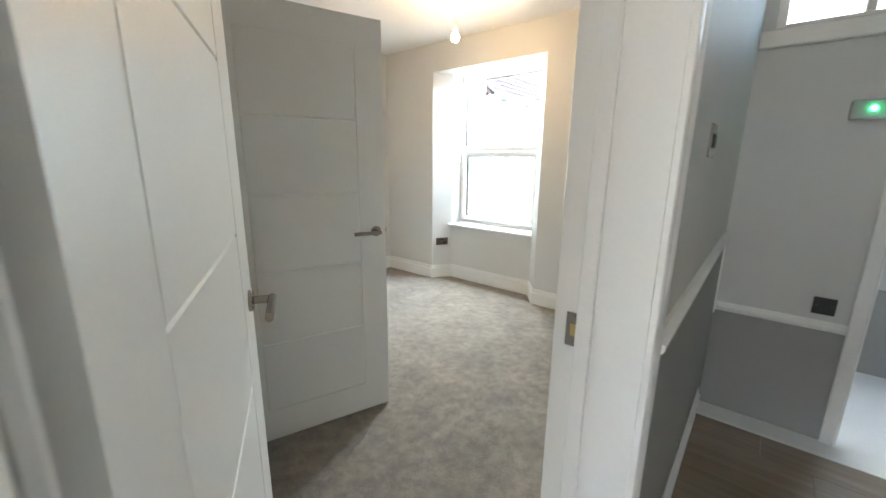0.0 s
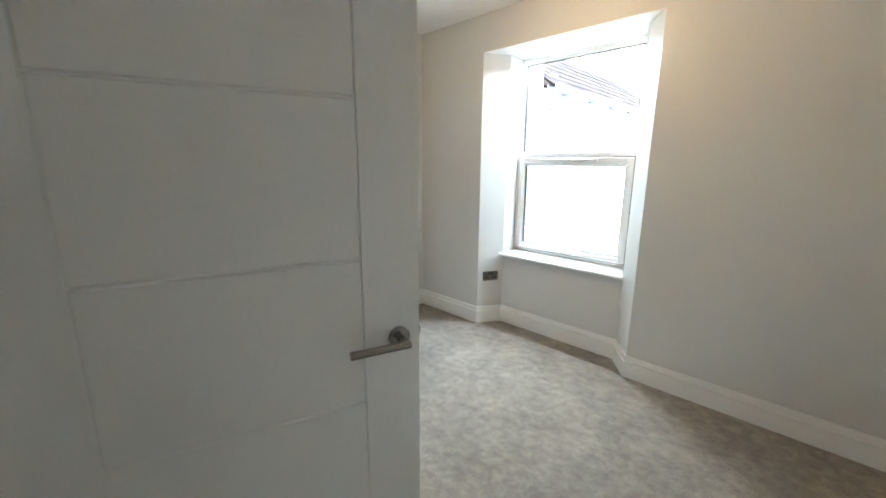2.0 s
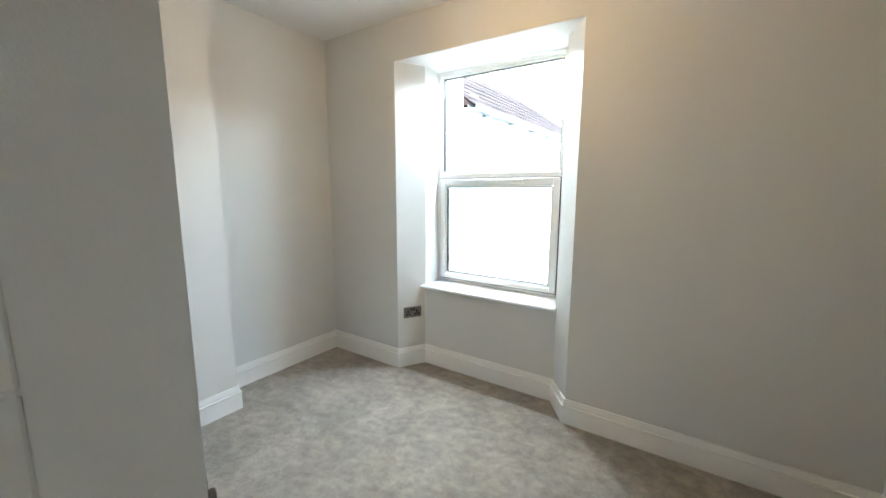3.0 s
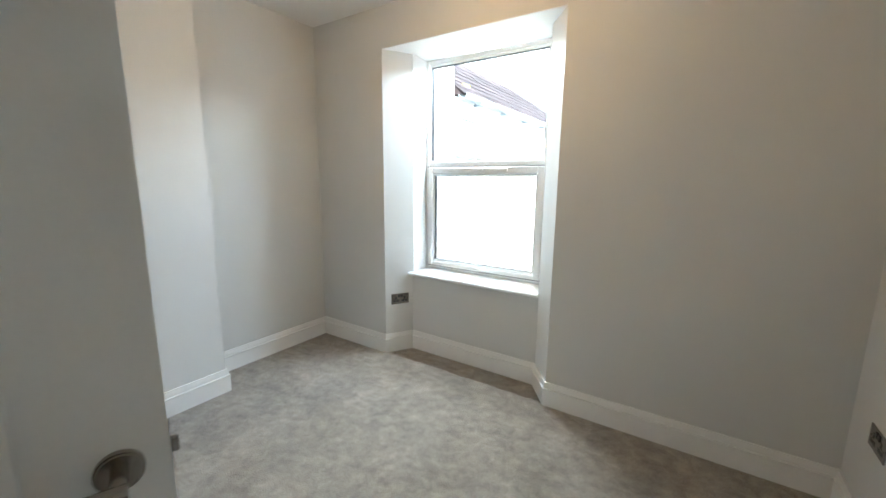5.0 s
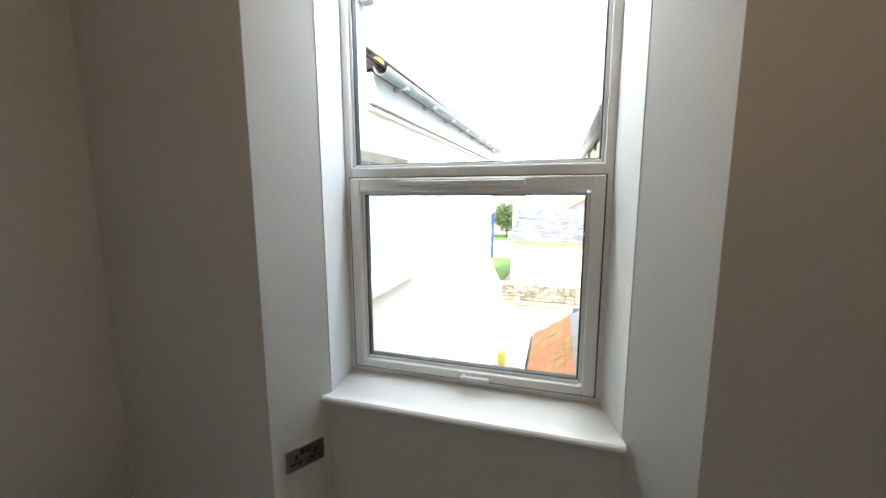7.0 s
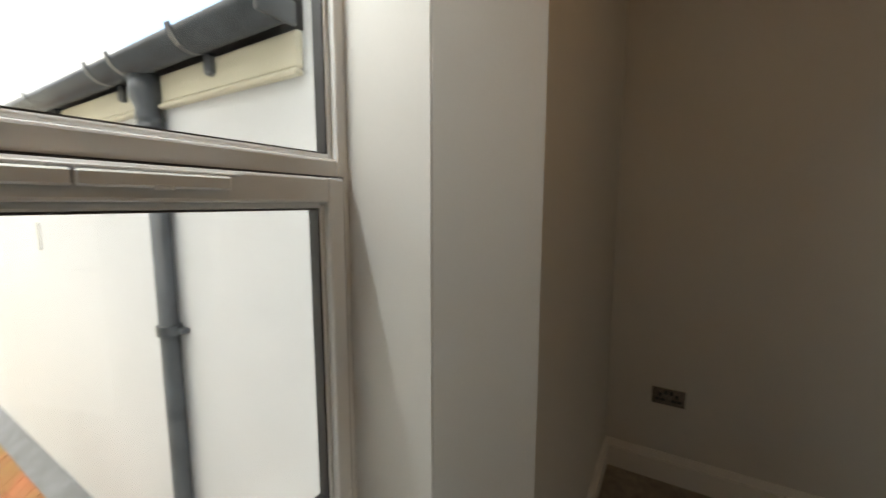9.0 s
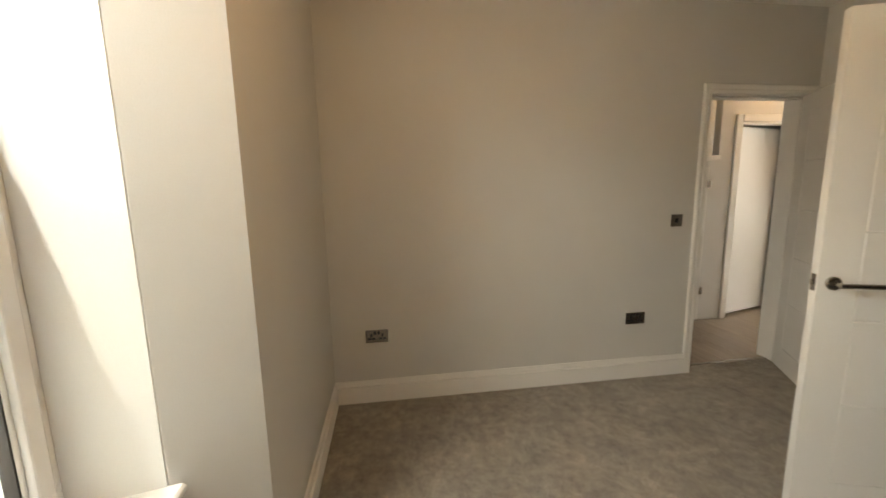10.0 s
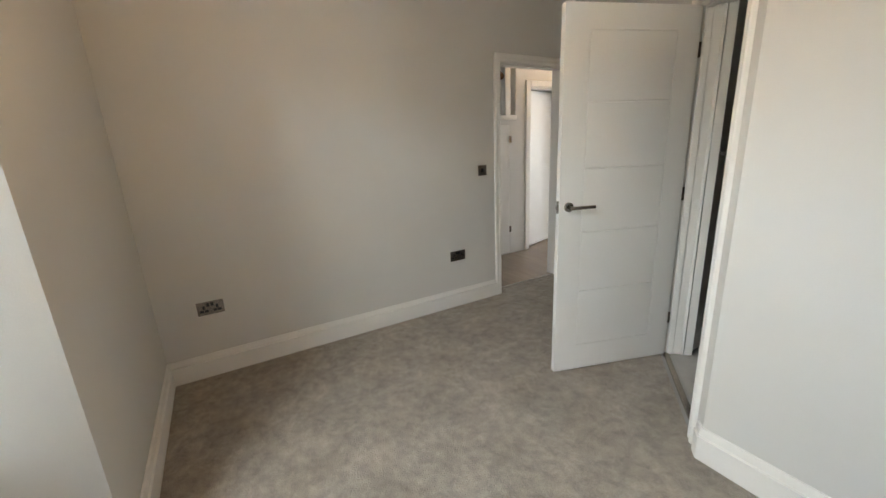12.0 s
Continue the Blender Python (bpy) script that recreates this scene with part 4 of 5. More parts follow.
for y in (W0 + 0.03, (W0 + W1) / 2 + 0.02):
    part("pane", box_bm(-0.139, -0.13, y, y + (W1 - W0) / 2 - 0.06, WZ0 + 0.06, WZ1 - 0.06), GUTTERG, nw)
part("sill", box_bm(-0.14, 0.07, W0 - 0.06, W1 + 0.06, WZ0 - 0.065, WZ0 + 0.008, bevel=0.01), RENDERW, nw)
part("fascia", box_bm(-0.02, 0.05, 1.12, N_END + 0.1, EAV - 0.2, EAV + 0.02, bevel=0.005), WHITEP, nb)
part("string_course", box_bm(-0.02, 0.03, 1.12, N_END + 0.02, EAV - 0.25, EAV - 0.215, bevel=0.008), RENDERW, nb, "thin moulded band under the eaves")


def gutter_bm(p0, p1, r, wall_t=0.006, seg=10):
    """A half-round channel from p0 to p1, both level."""
    bm = bmesh.new()
    p0, p1 = Vector(p0), Vector(p1)
    d = (p1 - p0).normalized()
    side = Vector((-d.y, d.x, 0))
    rings = []
    for p in (p0, p1):
        outer = [p + side * (r * math.cos(a)) - Vector((0, 0, r * math.sin(a))) for a in [math.pi * i / seg for i in range(seg + 1)]]
        inner = [p + side * ((r - wall_t) * math.cos(a)) - Vector((0, 0, (r - wall_t) * math.sin(a))) for a in [math.pi * i / seg for i in range(seg, -1, -1)]]
        rings.append([bm.verts.new(v) for v in outer + inner])
    m = len(rings[0])
    for i in range(m):
        bm.faces.new((rings[0][i], rings[0][(i + 1) % m], rings[1][(i + 1) % m], rings[1][i]))
    bm.faces.new(rings[0]), bm.faces.new(rings[1])
    return bm


part("gutter", gutter_bm((0.12, 1.12, EAV + 0.05), (0.12, N_END + 0.2, EAV + 0.05), 0.06), GUTTERG, nb, "pale grey gutter", True)
for k in range(8):
    part("gutter_bracket", box_bm(0.045, 0.19, 1.5 + k * 0.75, 1.53 + k * 0.75, EAV - 0.03, EAV + 0.0, bevel=0.004), GUTTERG, nb)
RIDGE_X, RIDGE_Z, RIDGE_END = -0.9, EAV + 0.87, 4.88
deck = bmesh.new()
v = [deck.verts.new(p) for p in ((0.1, 1.125, EAV + 0.05), (0.1, N_END + 0.12, EAV + 0.05), (RIDGE_X, RIDGE_END, RIDGE_Z), (RIDGE_X, 1.125, RIDGE_Z), (-1.9, 1.125, EAV + 0.05), (-1.9, N_END + 0.12, EAV + 0.05))]
deck.faces.new((v[0], v[1], v[2], v[3])), deck.faces.new((v[1], v[5], v[2])), deck.faces.new((v[3], v[2], v[5], v[4])), deck.faces.new((v[0], v[3], v[4])), deck.faces.new((v[0], v[4], v[5], v[1]))
roof = part("roof", deck, SLATEP, nb, "purple-grey slate roof")
nslate = bpy.data.meshes.new("slate")
sb = box_bm(0, 0.28, 0.0, 0.245, 0, 0.009)
sb.to_mesh(nslate)
sb.free()
nslate.materials.append(SLATEP)
rp = random.Random(9)
pit = math.atan2(RIDGE_Z - EAV - 0.05, 0.1 - RIDGE_X)
rise = math.hypot(RIDGE_Z - EAV - 0.05, 0.1 - RIDGE_X)
for r in range(int((rise - 0.1) / 0.165)):
    d = r * 0.165
    yy = 1.14 + (0.125 if r % 2 else 0.0)
    while yy < N_END - 0.2 - (d + 0.2) / rise * (N_END - RIDGE_END):
        s = new("slate", nslate)
        s.parent = roof
        s.matrix_basis = pose(0.12 - d * math.cos(pit), yy + 0.245, EAV + 0.056 + d * math.sin(pit), 0, -math.degrees(pit) + 2.2 + rp.uniform(-0.5, 0.5), 180 + rp.uniform(-0.8, 0.8))
        yy += 0.25
part("roof_edge_timber", box_bm(-0.2, -0.08, 1.5, 1.62, EAV + 0.17, EAV + 0.26, bevel=0.004), YELP, nb, "yellow timber offcut on the slates")
part("hip_cap", cyl_bm((0.1, N_END + 0.12, EAV + 0.08), (RIDGE_X, RIDGE_END, RIDGE_Z + 0.02), 0.055, 8), GUTTERG, nb, "pale hip capping")
part("ridge_cap", cyl_bm((RIDGE_X, 1.12, RIDGE_Z + 0.01), (RIDGE_X, RIDGE_END, RIDGE_Z + 0.01), 0.045, 8), PAVER, nb, "pale clay ridge capping")
lampb = box_bm(0.0, 0.1, 1.0, 1.11, EAV + 0.46, EAV + 0.56, bevel=0.02)
part("wall_lamp", lampb, GUTTERG, nb)
for (y, z) in ((4.45, 2.08), (6.5, 1.98)):
    part("wall_tie", box_bm(0.0, 0.035, y, y + 0.06, z, z + 0.12, bevel=0.01), RENDERW, nb)
fb = bmesh.new()
prof = [(N_END, 0.0), (8.5, 0.0), (8.6, 1.3), (8.58, 1.92), (N_END, 2.88)]
for xx in (-1.2, 0.0):
    fb.faces.new([fb.verts.new((xx, y, z)) for y, z in prof])
fb.verts.ensure_lookup_table()
for k in range(5):
    fb.faces.new((fb.verts[k], fb.verts[(k + 1) % 5], fb.verts[5 + (k + 1) % 5], fb.verts[5 + k]))
part("buttress", fb, RENDERW, nb)
# smeared filler, dark marks and blue tape on the render
def patch_bm(y, z, w, hgt, seed):
    """A thin smear with a ragged outline, lying on the wall face."""
    r = random.Random(seed)
    bm = bmesh.new()
    ring = []
    for k in range(14):
        a = 2 * math.pi * k / 14
        g = r.uniform(0.75, 1.1)
        ring.append((y + w / 2 + math.copysign(abs(math.cos(a)) ** 0.6, math.cos(a)) * w / 2 * g, z + hgt / 2 + math.copysign(abs(math.sin(a)) ** 0.6, math.sin(a)) * hgt / 2 * g))
    lo = [bm.verts.new((0.0, p, q)) for p, q in ring]
    hi = [bm.verts.new((0.004, p, q)) for p, q in ring]
    bm.faces.new(hi)
    for k in range(14):
        bm.faces.new((lo[k], lo[(k + 1) % 14], hi[(k + 1) % 14], hi[k]))
    return bm


for k, (y, z, w, hgt) in enumerate(((2.72, 2.1, 0.45, 0.3), (2.6, 1.95, 0.3, 0.28), (3.0, 1.92, 0.16, 0.24), (2.3, 1.75, 0.06, 0.55), (3.25, 2.1, 0.06, 0.4))):
    p_ = part("filler_patch", patch_bm(y, z, w, hgt, 20 + k), FILLER, nb, "pale grey filler smear")
    p_.location.x = 0.0012 * k
for k, (y, z, w, hgt) in enumerate(((2.6, 2.28, 0.09, 0.08), (3.02, 2.32, 0.1, 0.14), (2.9, 2.05, 0.1, 0.06))):
    m_ = part("dark_mark", patch_bm(y, z, w, hgt, 40 + k), GREYPAINT, nb)
    m_.location.x = 0.0065 + 0.001 * k
part("blue_tape", box_bm(0.004, 0.0125, 2.6, 2.8, 1.86, 1.96, bevel=0.002), CYAN, nb)
part("blue_tape", box_bm(0.004, 0.0135, 2.6, 2.72, 2.0, 2.12, bevel=0.002), CYANP, nb)

# right neighbour
K_W, C_W = 0.82, Vector((-2.1, -0.38, 1.44))


def wing_pose(x, y, z):
    return Matrix.Translation(C_W + (Vector((x, y, z)) - C_W) * K_W) @ Matrix.Scale(K_W, 4)


W_BASE = (GZ - (C_W.z + (GZ - C_W.z) * K_W)) / K_W
RXW = -1.06
rb = thing("rear_wing", wing_pose(RXW, 0.75, GZ), "pale rendered rear wing with dark gutter and downpipe", "house")
part("wall", box_bm(0, 1.6, -0.05, 6.75, W_BASE, 5.02), RENDERB, rb)
part("eaves_band", box_bm(-0.035, 0.0, 0.36, 6.75, 4.87, 5.02, bevel=0.01), CREAM, rb, "cream eaves band")
part("eaves_ledge", box_bm(-0.05, 0.0, 0.36, 6.75, 4.845, 4.868, bevel=0.008), CREAM, rb, "cream ledge under the eaves band")
part("upper_wall", box_bm(0.001, 1.6, -0.05, 0.36, 5.02, 7.4), RENDERB, rb)
part("gutter_stop_end", box_bm(-0.21, -0.03, 0.352, 0.38, 5.02, 5.115, bevel=0.012, seg=2), IRON, rb, "cast iron stop end")
part("gutter", gutter_bm((-0.12, 0.37, 5.1), (-0.12, 7.1, 5.08), 0.088), IRON, rb, "dark iron gutter", True)
for y in (0.95, 1.6, 1.9, 3.03, 4.2, 5.4, 6.6):
    br = gutter_bm((-0.12, y, 5.11), (-0.12, y + 0.04, 5.11), 0.103)
    add_box(br, -0.07, 0.0, y - 0.005, y + 0.045, 4.93, 5.03, bevel=0.012)
    part("gutter_bracket", br, IRON, rb)
dp = cyl_bm((-0.06, 1.56, W_BASE), (-0.06, 1.56, 4.86), 0.052, 18)
pipe = part("downpipe", dp, IRON, rb, "dark iron downpipe", True)
hopper = part("hopper", lathe_bm([(0, 4.72), (0.066, 4.72), (0.07, 4.745), (0.06, 4.755), (0.06, 4.775), (0.07, 4.785), (0.066, 4.8), (0.06, 4.84), (0.085, 4.9), (0.085, 5.02), (0, 5.02)], 18), IRON, rb, "", True)
hopper.matrix_basis = Matrix.Translation((-0.07, 1.56, 0))
for z in (3.55, 1.9, 0.6):
    cl_ = cyl_bm((-0.06, 1.56, z), (-0.06, 1.56, z + 0.06), 0.066, 18)
    add_box(cl_, -0.05, 0.0, 1.44, 1.68, z + 0.01, z + 0.045, bevel=0.006)
    part("pipe_clip", cl_, IRON, rb)
part("wall_vent", box_bm(-0.02, 0.0, 4.0, 4.09, 3.9, 4.15, bevel=0.005), WHITEP, rb)
bm = bmesh.new()
v = [bm.verts.new(p) for p in ((-0.14, 0.37, 5.15), (-0.14, 7.2, 5.15), (1.6, 7.2, 6.15), (1.6, 0.37, 6.15), (1.6, 7.2, 5.03), (1.6, 0.37, 5.03))]
bm.faces.new(v[:4]), bm.faces.new((v[1], v[4], v[2])), bm.faces.new((v[0], v[3], v[5])), bm.faces.new((v[2], v[4], v[5], v[3])), bm.faces.new((v[0], v[5], v[4], v[1]))
part("roof", bm, SLATE, rb)

# lean-to with a tiled roof
lt = thing("lean_to", wing_pose(RXW, 1.6, GZ), "low lean-to with a mossy terracotta tiled roof", "outbuilding")
part("wall", box_bm(-0.82, -0.001, 0.1, 6.2, W_BASE, 0.95), RENDERW, lt)
T0, T1, TE = 1.62, 0.98, -0.95
bm = bmesh.new()
add_prism(bm, [(-0.9, 0.05), (-0.001, 0.05), (-0.001, 6.3), (-0.9, 6.3)], 0.9, 0.95)
part("roof_board", bm, TIMBER, lt)
slope = math.atan2(T0 - T1, -TE)
run = math.hypot(T0 - T1, TE)
m_roof = Matrix.Translation((0, 0, T0)) @ Matrix.Rotation(-slope, 4, "Y") @ Matrix.Rotation(math.pi, 4, "Z")
core = box_bm(0.0, run, -6.35, 0.0, -0.03, 0.0)
bmesh.ops.transform(core, matrix=m_roof, verts=core.verts)
roof_lt = part("roof", core, TIMBER, lt)
tile_me = bpy.data.meshes.new("tile")
tb = box_bm(0, 0.235, -0.158, 0, 0, 0.013, bevel=0.004)
tb.to_mesh(tile_me)
tb.free()
tile_me.materials.append(TERRA)
rnd = random.Random(4)
rows, cols = 6, 39
for r in range(rows):
    for c in range(cols):
        t = new("roof_tile", tile_me)
        t.parent = roof_lt
        off = 0.08 if r % 2 else 0.0
        t.matrix_basis = m_roof @ pose(r * 0.19 + rnd.uniform(-0.004, 0.004), -c * 0.162 - off + 0.0, 0.004 + rnd.uniform(0, 0.004), rnd.uniform(-1.2, 1.2), 3.4 + rnd.uniform(-0.8, 0.8), rnd.uniform(-1.2, 1.2))
fl = box_bm(-0.03, 0.2, -6.4, 0.05, 0.016, 0.034, bevel=0.006)
bmesh.ops.transform(fl, matrix=m_roof, verts=fl.verts)
part("lead_flashing", fl, LEAD, lt, "grey lead flashing")
part("gutter", gutter_bm((-1.0, 0.0, 0.95), (-1.0, 6.35, 0.95), 0.05), IRON, lt, "dark gutter with debris", True)
part("ridge_end", box_bm(-0.12, 0.04, 6.28, 6.42, 1.55, 1.72, bevel=0.02), LEAD, lt)

# yard clutter
def bucket_thing():
    b = thing("bucket", Matrix.Translation((-2.87, 7.33, GZ + 0.02)), "red plastic bucket standing on the paving", "bucket")
    part("body", lathe_bm([(0, 0.0), (0.11, 0), (0.15, 0.28), (0.16, 0.28), (0.16, 0.3), (0.14, 0.3), (0.105, 0.02), (0, 0.02)], 24), REDP, b, "", True)
    bm = bmesh.new()
    pts = [(0.155 * math.cos(a), 0.155 * math.sin(a) * 0.5, 0.29 + 0.1 * math.sin(a)) for a in [math.pi * i / 8 for i in range(9)]]
    for p, q in zip(pts, pts[1:]):
        add_cyl(bm, p, q, 0.004, 6)
    part("handle", bm, STEEL, b)


bucket_thing()
for k, (x, y, a, ln) in enumerate(((-2.86, 5.4, 2, 1.6), (-2.74, 5.55, -3, 1.35), (-2.8, 5.2, 5, 1.2))):
    pl = thing("timber_plank", pose(x, y, GZ + 0.045 + k * 0.026, 0, 0, a), "loose raw timber plank lying in the yard", "plank", "loose planks")
    part("board", box_bm(-0.055, 0.055, 0, ln, 0, 0.022, bevel=0.003), TIMBER, pl)
bag = thing("bag", Matrix.Translation((-2.9, 8.3, GZ + 0.02)), "yellow and blue builder's bag against the wall", "bag")
part("sack", box_bm(-0.1, 0.1, -0.12, 0.12, 0, 0.36, bevel=0.05, seg=3), YELP, bag, "", True)
part("label", box_bm(-0.105, 0.105, -0.1, 0.1, 0.2, 0.28, bevel=0.02), CYAN, bag)
rack = thing("wire_rack", Matrix.Translation((-2.12, 6.6, GZ + 0.02)), "bent wire rack leaning by the lean-to", "rack")
for k in range(5):
    part("wire", cyl_bm((0.0, k * 0.12, 0), (0.05, k * 0.12 + 0.03, 0.7), 0.008, 6), STEEL, rack)
for z in (0.2, 0.66):
    part("cross_wire", cyl_bm((0.0 + z * 0.07, 0, z), (0.0 + z * 0.07, 0.52, z), 0.008, 6), STEEL, rack)

# far yard: stone wall, timber stack, yellow house, board, lawn, hedge
sw = thing("stone_wall", Matrix.Translation((-4.4, 14.5, GZ)), "low rubble stone garden wall", "wall")
part("core", box_bm(0, 7.0, 0.05, 0.33, 0, 0.64), MUD, sw)
rs = random.Random(7)
stone_me = []
for k in range(5):
    b = box_bm(-0.5, 0.5, -0.5, 0.5, -0.5, 0.5, bevel=0.14, seg=1)
    for q in b.verts:
        q.co += Vector((rs.uniform(-0.07, 0.07), rs.uniform(-0.05, 0.05), rs.uniform(-0.07, 0.07)))
    me = bpy.data.meshes.new("stone")
    b.to_mesh(me)
    b.free()
    me.materials.append(STONE)
    stone_me.append(me)
z = 0.0
for row in range(5):
    hgt = (0.15, 0.14, 0.13, 0.13, 0.12)[row]
    x = -0.02
    while x < 6.9:
        w = rs.uniform(0.16, 0.34)
        s = new("stone", rs.choice(stone_me))
        s.parent = sw
        s.matrix_basis = Matrix.Translation((x + w / 2, 0.07, z + hgt / 2)) @ Matrix.Diagonal((w * 0.97, 0.16, hgt * 0.96, 1))
        x += w
    z += hgt
part("coping", box_bm(0, 7.0, 0.0, 0.36, 0.65, 0.69, bevel=0.01), PAVER, sw)
for k in range(3):
    pl = thing("timber_plank", pose(-3.3 + 0.1 * k, 14.15 - 0.13 * k, GZ + 0.01, 0, 0, -2 + k), "long timber board lying before the stone wall", "plank", "loose planks")
    part("board", box_bm(0, 3.4 - k * 0.7, -0.05, 0.05, 0, 0.05, bevel=0.004), TIMBER, pl)

yh = thing("yellow_house", Matrix.Translation((-3.55, 15.6, GZ)), "pale yellow rendered house with a grey slate roof", "house")
part("wall", box_bm(0, 9, 0, 5.2, 0, 2.3), YELLOW, yh)
part("quoin", box_bm(-0.03, 0.12, -0.03, 0.1, 0, 2.3, bevel=0.01), WHITEP, yh)
part("garden_wall", box_bm(-3.2, 0.2, 9.0, 9.25, 0, 1.15, bevel=0.02), YELLOW, yh)
part("gutter", gutter_bm((-0.15, -0.1, 2.36), (9, -0.1, 2.36), 0.07), WHITEP, yh, "white gutter", True)
bm = bmesh.new()
v = [bm.verts.new(p) for p in ((-0.2, -0.15, 2.38), (9.2, -0.15, 2.38), (9.2, 2.6, 3.48), (0.15, 2.6, 3.48), (-0.2, 5.4, 2.38), (9.2, 5.4, 2.38))]
bm.faces.new(v[:4]), bm.faces.new((v[3], v[2], v[5], v[4])), bm.faces.new((v[0], v[3], v[4])), bm.faces.new((v[1], v[5], v[2])), bm.faces.new((v[0], v[4], v[5], v[1]))
yroof = part("roof", bm, SLATE, yh)
sl_me = bpy.data.meshes.new("slate")
sb = box_bm(0, 0.29, -0.3, 0.0, 0, 0.008)
sb.to_mesh(sl_me)
sb.free()
sl_me.materials.append(SLATE)
th = math.atan2(1.25, 2.75)
for r in range(14):
    for c in range(16):
        s = new("slate", sl_me)
        s.parent = yroof
        s.matrix_basis = pose(-0.1 + 0.31 * c + (0.15 if r % 2 else 0) + 0.022 * r, -0.13 + 0.205 * (r + 1) * math.cos(th), 2.40 + 0.205 * (r + 1) * math.sin(th), math.degrees(th) - 1.2 + rnd.uniform(-0.4, 0.4), 0, 0)
part("ridge", cyl_bm((0.1, 2.6, 3.5), (2.1, 2.6, 3.5), 0.08, 8), TERRA, yh, "reddish ridge tiles")
bm = bmesh.new()
v = [bm.verts.new(p) for p in ((2.09, 2.6, 3.49), (4.31, 5.35, 4.58), (9.2, 5.35, 4.58), (9.2, 2.6, 3.49), (2.09, 5.35, 3.3), (9.2, 5.35, 3.3))]
bm.faces.new(v[:4]), bm.faces.new((v[0], v[4], v[1])), bm.faces.new((v[1], v[4], v[5], v[2])), bm.faces.new((v[0], v[3], v[5], v[4])), bm.faces.new((v[3], v[2], v[5]))
part("upper_roof", bm, SLATE, yh)
part("verge", cyl_bm((2.09, 2.6, 3.53), (4.31, 5.35, 4.62), 0.08, 8), TERRA, yh, "reddish verge tiles")
wh = thing("white_house", Matrix.Translation((-3.0, 24, GZ)), "white rendered house behind the yellow one", "house")
part("wall", box_bm(-1.0, 7, 0, 5, 0, 3.25), RENDERW, wh)
part("chimney", box_bm(-1.5, -1.1, 0.2, 0.7, 1.5, 4.08, bevel=0.03), RENDERW, wh)
bm = bmesh.new()
v = [bm.verts.new(p) for p in ((-1.15, -0.2, 3.27), (7.2, -0.2, 3.27), (7.2, 2.7, 4.7), (0.1, 2.7, 4.7), (-1.15, 5.2, 3.27), (7.2, 5.2, 3.27))]
bm.faces.new(v[:4]), bm.faces.new((v[3], v[2], v[5], v[4])), bm.faces.new((v[0], v[3], v[4])), bm.faces.new((v[1], v[5], v[2])), bm.faces.new((v[0], v[4], v[5], v[1]))
part("roof", bm, RENDERW, wh)
sign = thing("blue_board", Matrix.Translation((-5.72, 22.0, GZ)), "tall blue notice board with a yellow mark", "sign")
part("board", box_bm(-0.36, 0.36, -0.03, 0.03, 0.5, 3.13, bevel=0.01), BLUE, sign)
for x in (-0.3, 0.3):
    part("post", box_bm(x - 0.05, x + 0.05, 0.03, 0.11, 0, 3.1, bevel=0.01), TIMBER, sign)
part("mark", cyl_bm((0, -0.031, 2.75), (0, -0.036, 2.75), 0.22, 4), YELP, sign)
for z in (2.2, 1.98, 1.76, 1.4, 1.2):
    part("text_bar", box_bm(-0.26, 0.24, -0.035, -0.031, z, z + 0.09), WHITEP, sign)
structure("ground_lawn", box_bm(-12, -4.2, 16.4, 40, GZ, GZ + 0.05), GRASSM, "green lawn beyond the wall")


def bush(name, m, rx, ry, rz, count, seed, label, category):
    root = thing(name, m, label, category)
    bm = cyl_bm((0, 0, 0), (0, 0, rz * 0.9), 0.07, 8, 0.03)
    for k in range(5):
        a = k * 1.3
        add_cyl(bm, (0, 0, rz * 0.3), (math.cos(a) * rx * 0.6, math.sin(a) * ry * 0.6, rz * 1.1), 0.03, 6, 0.012)
    part("trunk", bm, BARK, root)
    r = random.Random(seed)
    verts, faces = [], []
    for _ in range(count):
        d = Vector((r.gauss(0, 1), r.gauss(0, 1), r.gauss(0, 1))).normalized() * (r.random() ** 0.4)
        lump = 0.75 + 0.45 * noise.noise(d * 2.3 + Vector((seed, 0, 0)))
        c = Vector((d.x * rx * lump, d.y * ry * lump, rz + d.z * rz * 0.85 * lump))
        q = Euler((r.uniform(0, 6), r.uniform(0, 6), r.uniform(0, 6))).to_matrix()
        s = r.uniform(0.05, 0.1) * max(0.6, rz * 0.7)
        i = len(verts)
        verts += [c + q @ Vector(p) * s for p in ((-0.5, 0, 0), (0, 0.8, 0.15), (0.5, 0, 0), (0, -0.8, 0.1))]
        faces.append((i, i + 1, i + 2, i + 3))
    me = bpy.data.meshes.new("crown")
    me.from_pydata(verts, [], faces)
    me.materials.append(LEAF)
    ob = new("crown", me)
    ob.parent = root
    return root


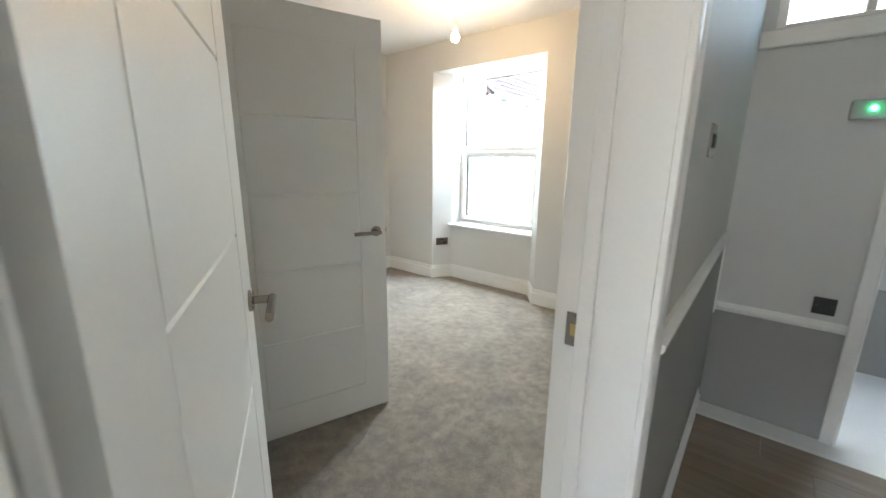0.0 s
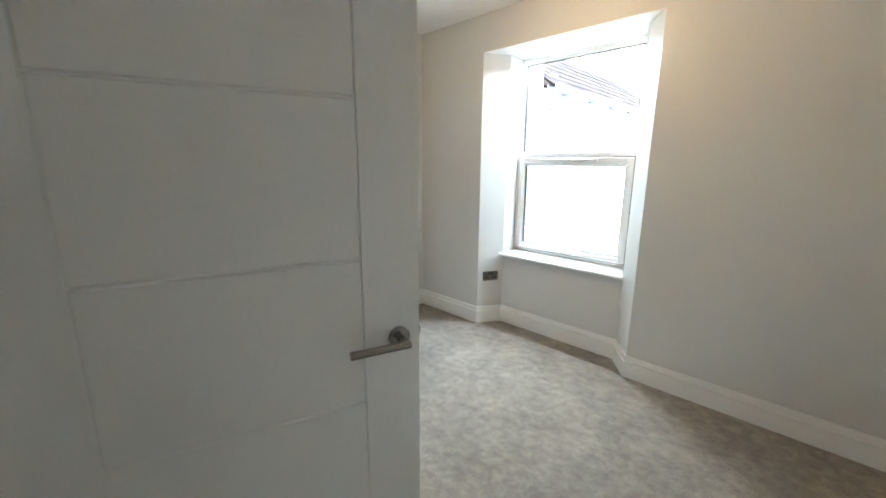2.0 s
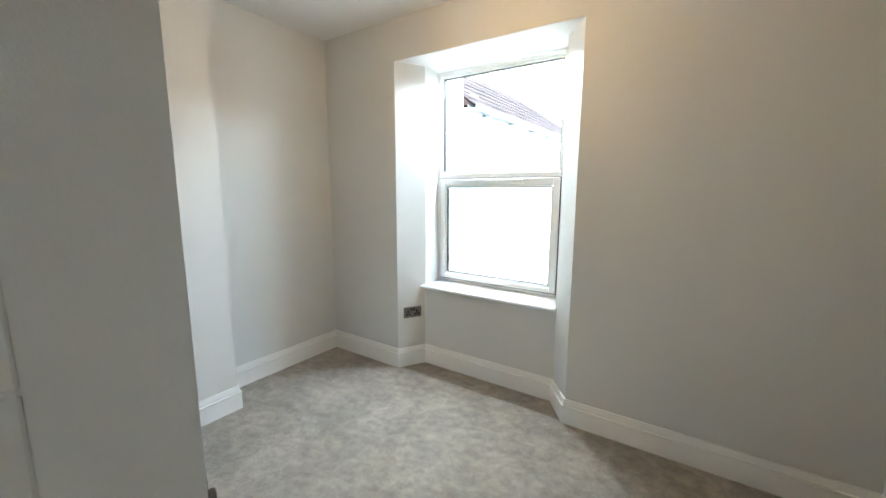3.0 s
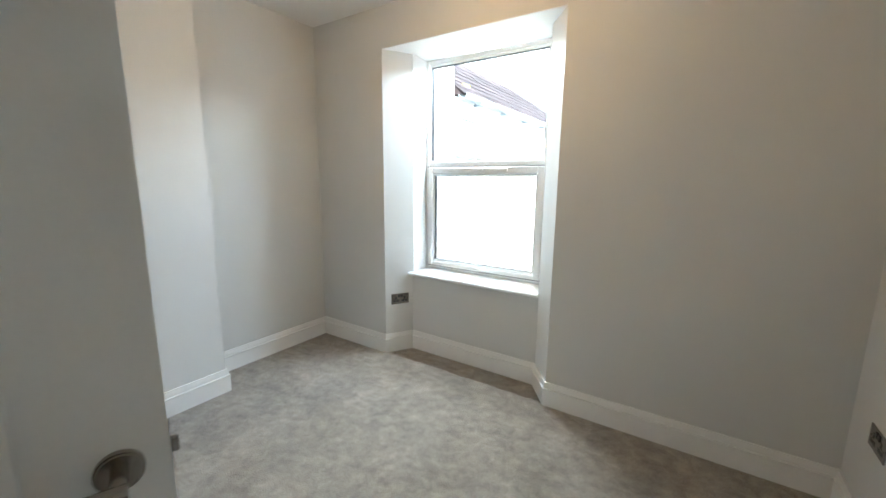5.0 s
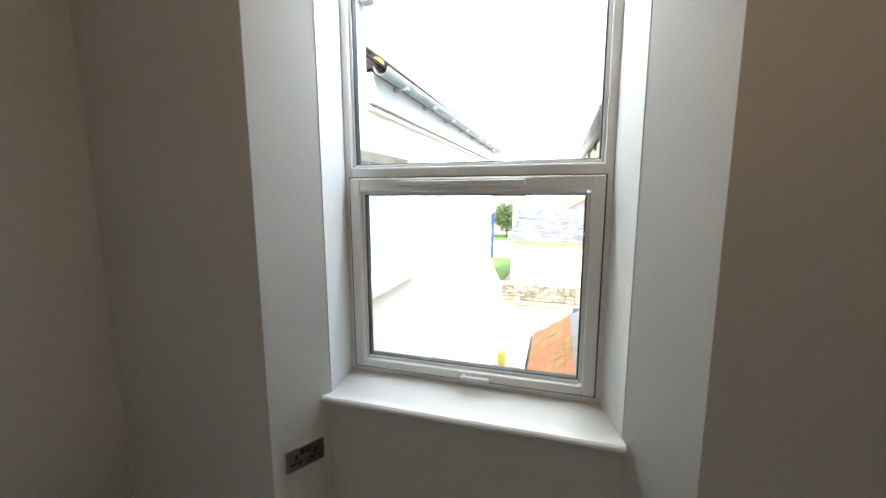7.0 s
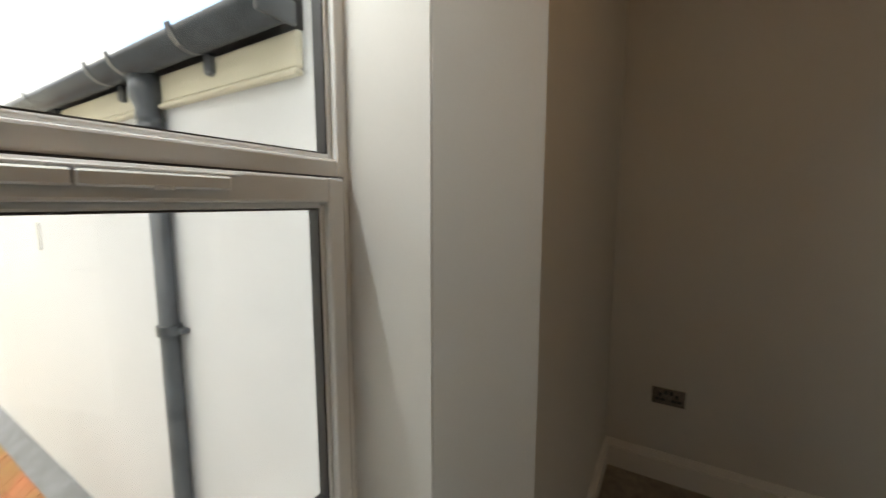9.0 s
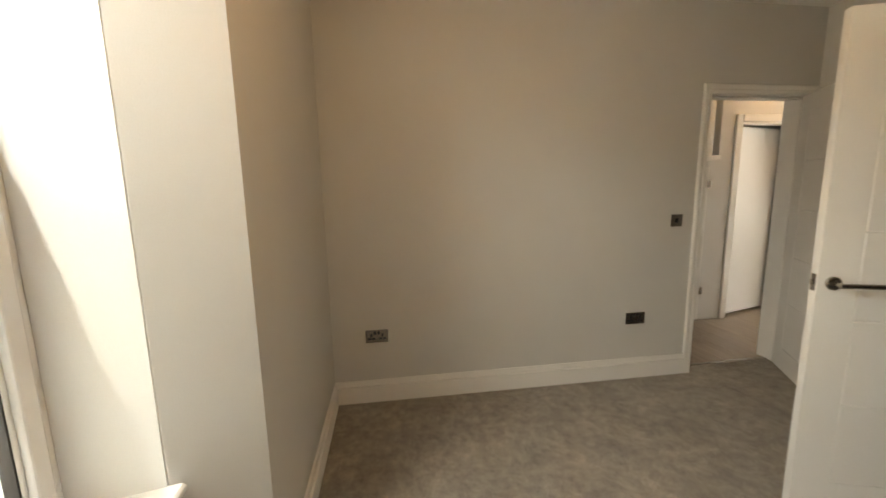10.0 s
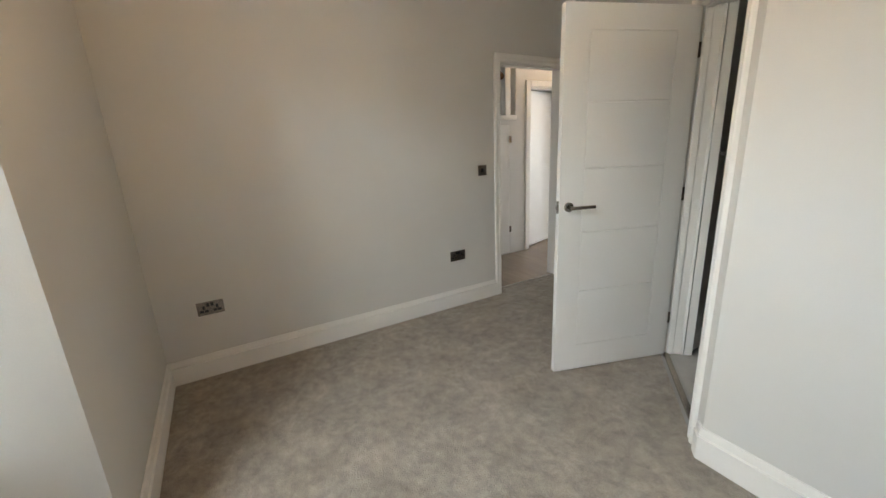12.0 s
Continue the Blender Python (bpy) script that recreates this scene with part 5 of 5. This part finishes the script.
bush("shrub", Matrix.Translation((-5.4, 17.6, GZ + 0.03)), 1.0, 0.5, 0.5, 2600, 3, "green garden shrub on the lawn", "shrub")
bush("shrub", Matrix.Translation((-7.4, 18.4, GZ + 0.03)), 1.1, 0.6, 0.55, 2600, 5, "green garden shrub on the lawn", "shrub")
for k, (x, y, s) in enumerate(((-9.5, 34, 1.8), (-6.5, 37, 2.0), (-4.0, 40, 1.9), (-12.5, 36, 2.1))):
    bush("tree", Matrix.Translation((x, y, GZ)), s, s, s * 1.05, 5000, 11 + k, "distant leafy garden tree", "tree")
for k, (x, y, w, h) in enumerate(((-16, 60, 9, 6), (-4, 66, 10, 5.5), (8, 62, 9, 6))):
    fh = thing("far_house", Matrix.Translation((x, y, GZ)), "distant pale house with a grey roof", "house", "far houses")
    part("wall", box_bm(0, w, 0, 6, 0, h - 2), RENDERW, fh)
    bm = bmesh.new()
    v = [bm.verts.new(p) for p in ((-0.3, -0.3, h - 2), (w + 0.3, -0.3, h - 2), (w + 0.3, 3, h), (-0.3, 3, h), (-0.3, 6.3, h - 2), (w + 0.3, 6.3, h - 2))]
    bm.faces.new(v[:4]), bm.faces.new((v[3], v[2], v[5], v[4])), bm.faces.new((v[0], v[3], v[4])), bm.faces.new((v[1], v[5], v[2])), bm.faces.new((v[0], v[4], v[5], v[1]))
    part("roof", bm, SLATE, fh)
    for i in range(3):
        part("window", box_bm(1 + i * 2.6, 2.1 + i * 2.6, -0.02, 0.05, 1.2, 2.5), GUTTERG, fh)

# ---- small pieces: paving slabs and hall planks ----
pv = tagged(new("paving"), "sandstone slabs laid in the passage", "paving", "", "structure")
pv.matrix_world = Matrix.Translation((-3.0, 2.6, GZ + 0.01))
slab_me = bpy.data.meshes.new("slab")
sb = box_bm(0, 1, 0, 1, 0, 0.025, bevel=0.006)
sb.to_mesh(slab_me)
sb.free()
slab_me.materials.append(PAVER)
y = 0.0
for r in range(10):
    d = (0.45, 0.6, 0.3)[r % 3]
    x = -0.25 * (r % 2)
    while x < 1.1:
        w = (0.6, 0.45, 0.75)[int(x * 10 + r) % 3]
        x1 = min(x + w, 1.15)
        x0 = max(x, 0.0)
        if x1 - x0 > 0.08:
            s = new("slab", slab_me)
            s.parent = pv
            s.matrix_basis = Matrix.Translation((x0, y, rnd.uniform(0, 0.004))) @ Matrix.Diagonal((x1 - x0 - 0.012, d - 0.012, 1, 1))
        x += w
    y += d

plank_me = bpy.data.meshes.new("plank")
sb = box_bm(0, 1, 0, 1, 0, 0.012)
sb.to_mesh(plank_me)
sb.free()
plank_me.materials.append(HALLWOOD)
hall_floor = bpy.data.objects["floor_hall"]
PW = 0.185
for r in range(24):
    y = -0.966 - (r + 1) * PW
    x = WT / 2 + 0.03 if y < D1_N and y > D1_S - PW else WT
    start = x
    cut = 0.3 + 0.5 * ((r * 0.37) % 1)
    while x < HE - 0.001:
        x1 = min(HE, start + cut) if x == start else min(HE, x + 0.9)
        s = new("plank", plank_me)
        s.parent = hall_floor
        s.matrix_basis = Matrix.Translation((x + 0.001, y + 0.001, -0.013)) @ Matrix.Diagonal((x1 - x - 0.002, PW - 0.002, 1, 1))
        x = x1
land = bpy.data.objects["floor_landing"]
for r in range(7):
    y = -0.93 + r * PW
    for x in (WT, WT + 0.9, WT + 1.7):
        s = new("plank", plank_me)
        s.parent = land
        s.matrix_basis = Matrix.Translation((x + 0.001, y + 0.001, -0.204)) @ Matrix.Diagonal((0.8 - 0.002, PW - 0.002, 1, 1))
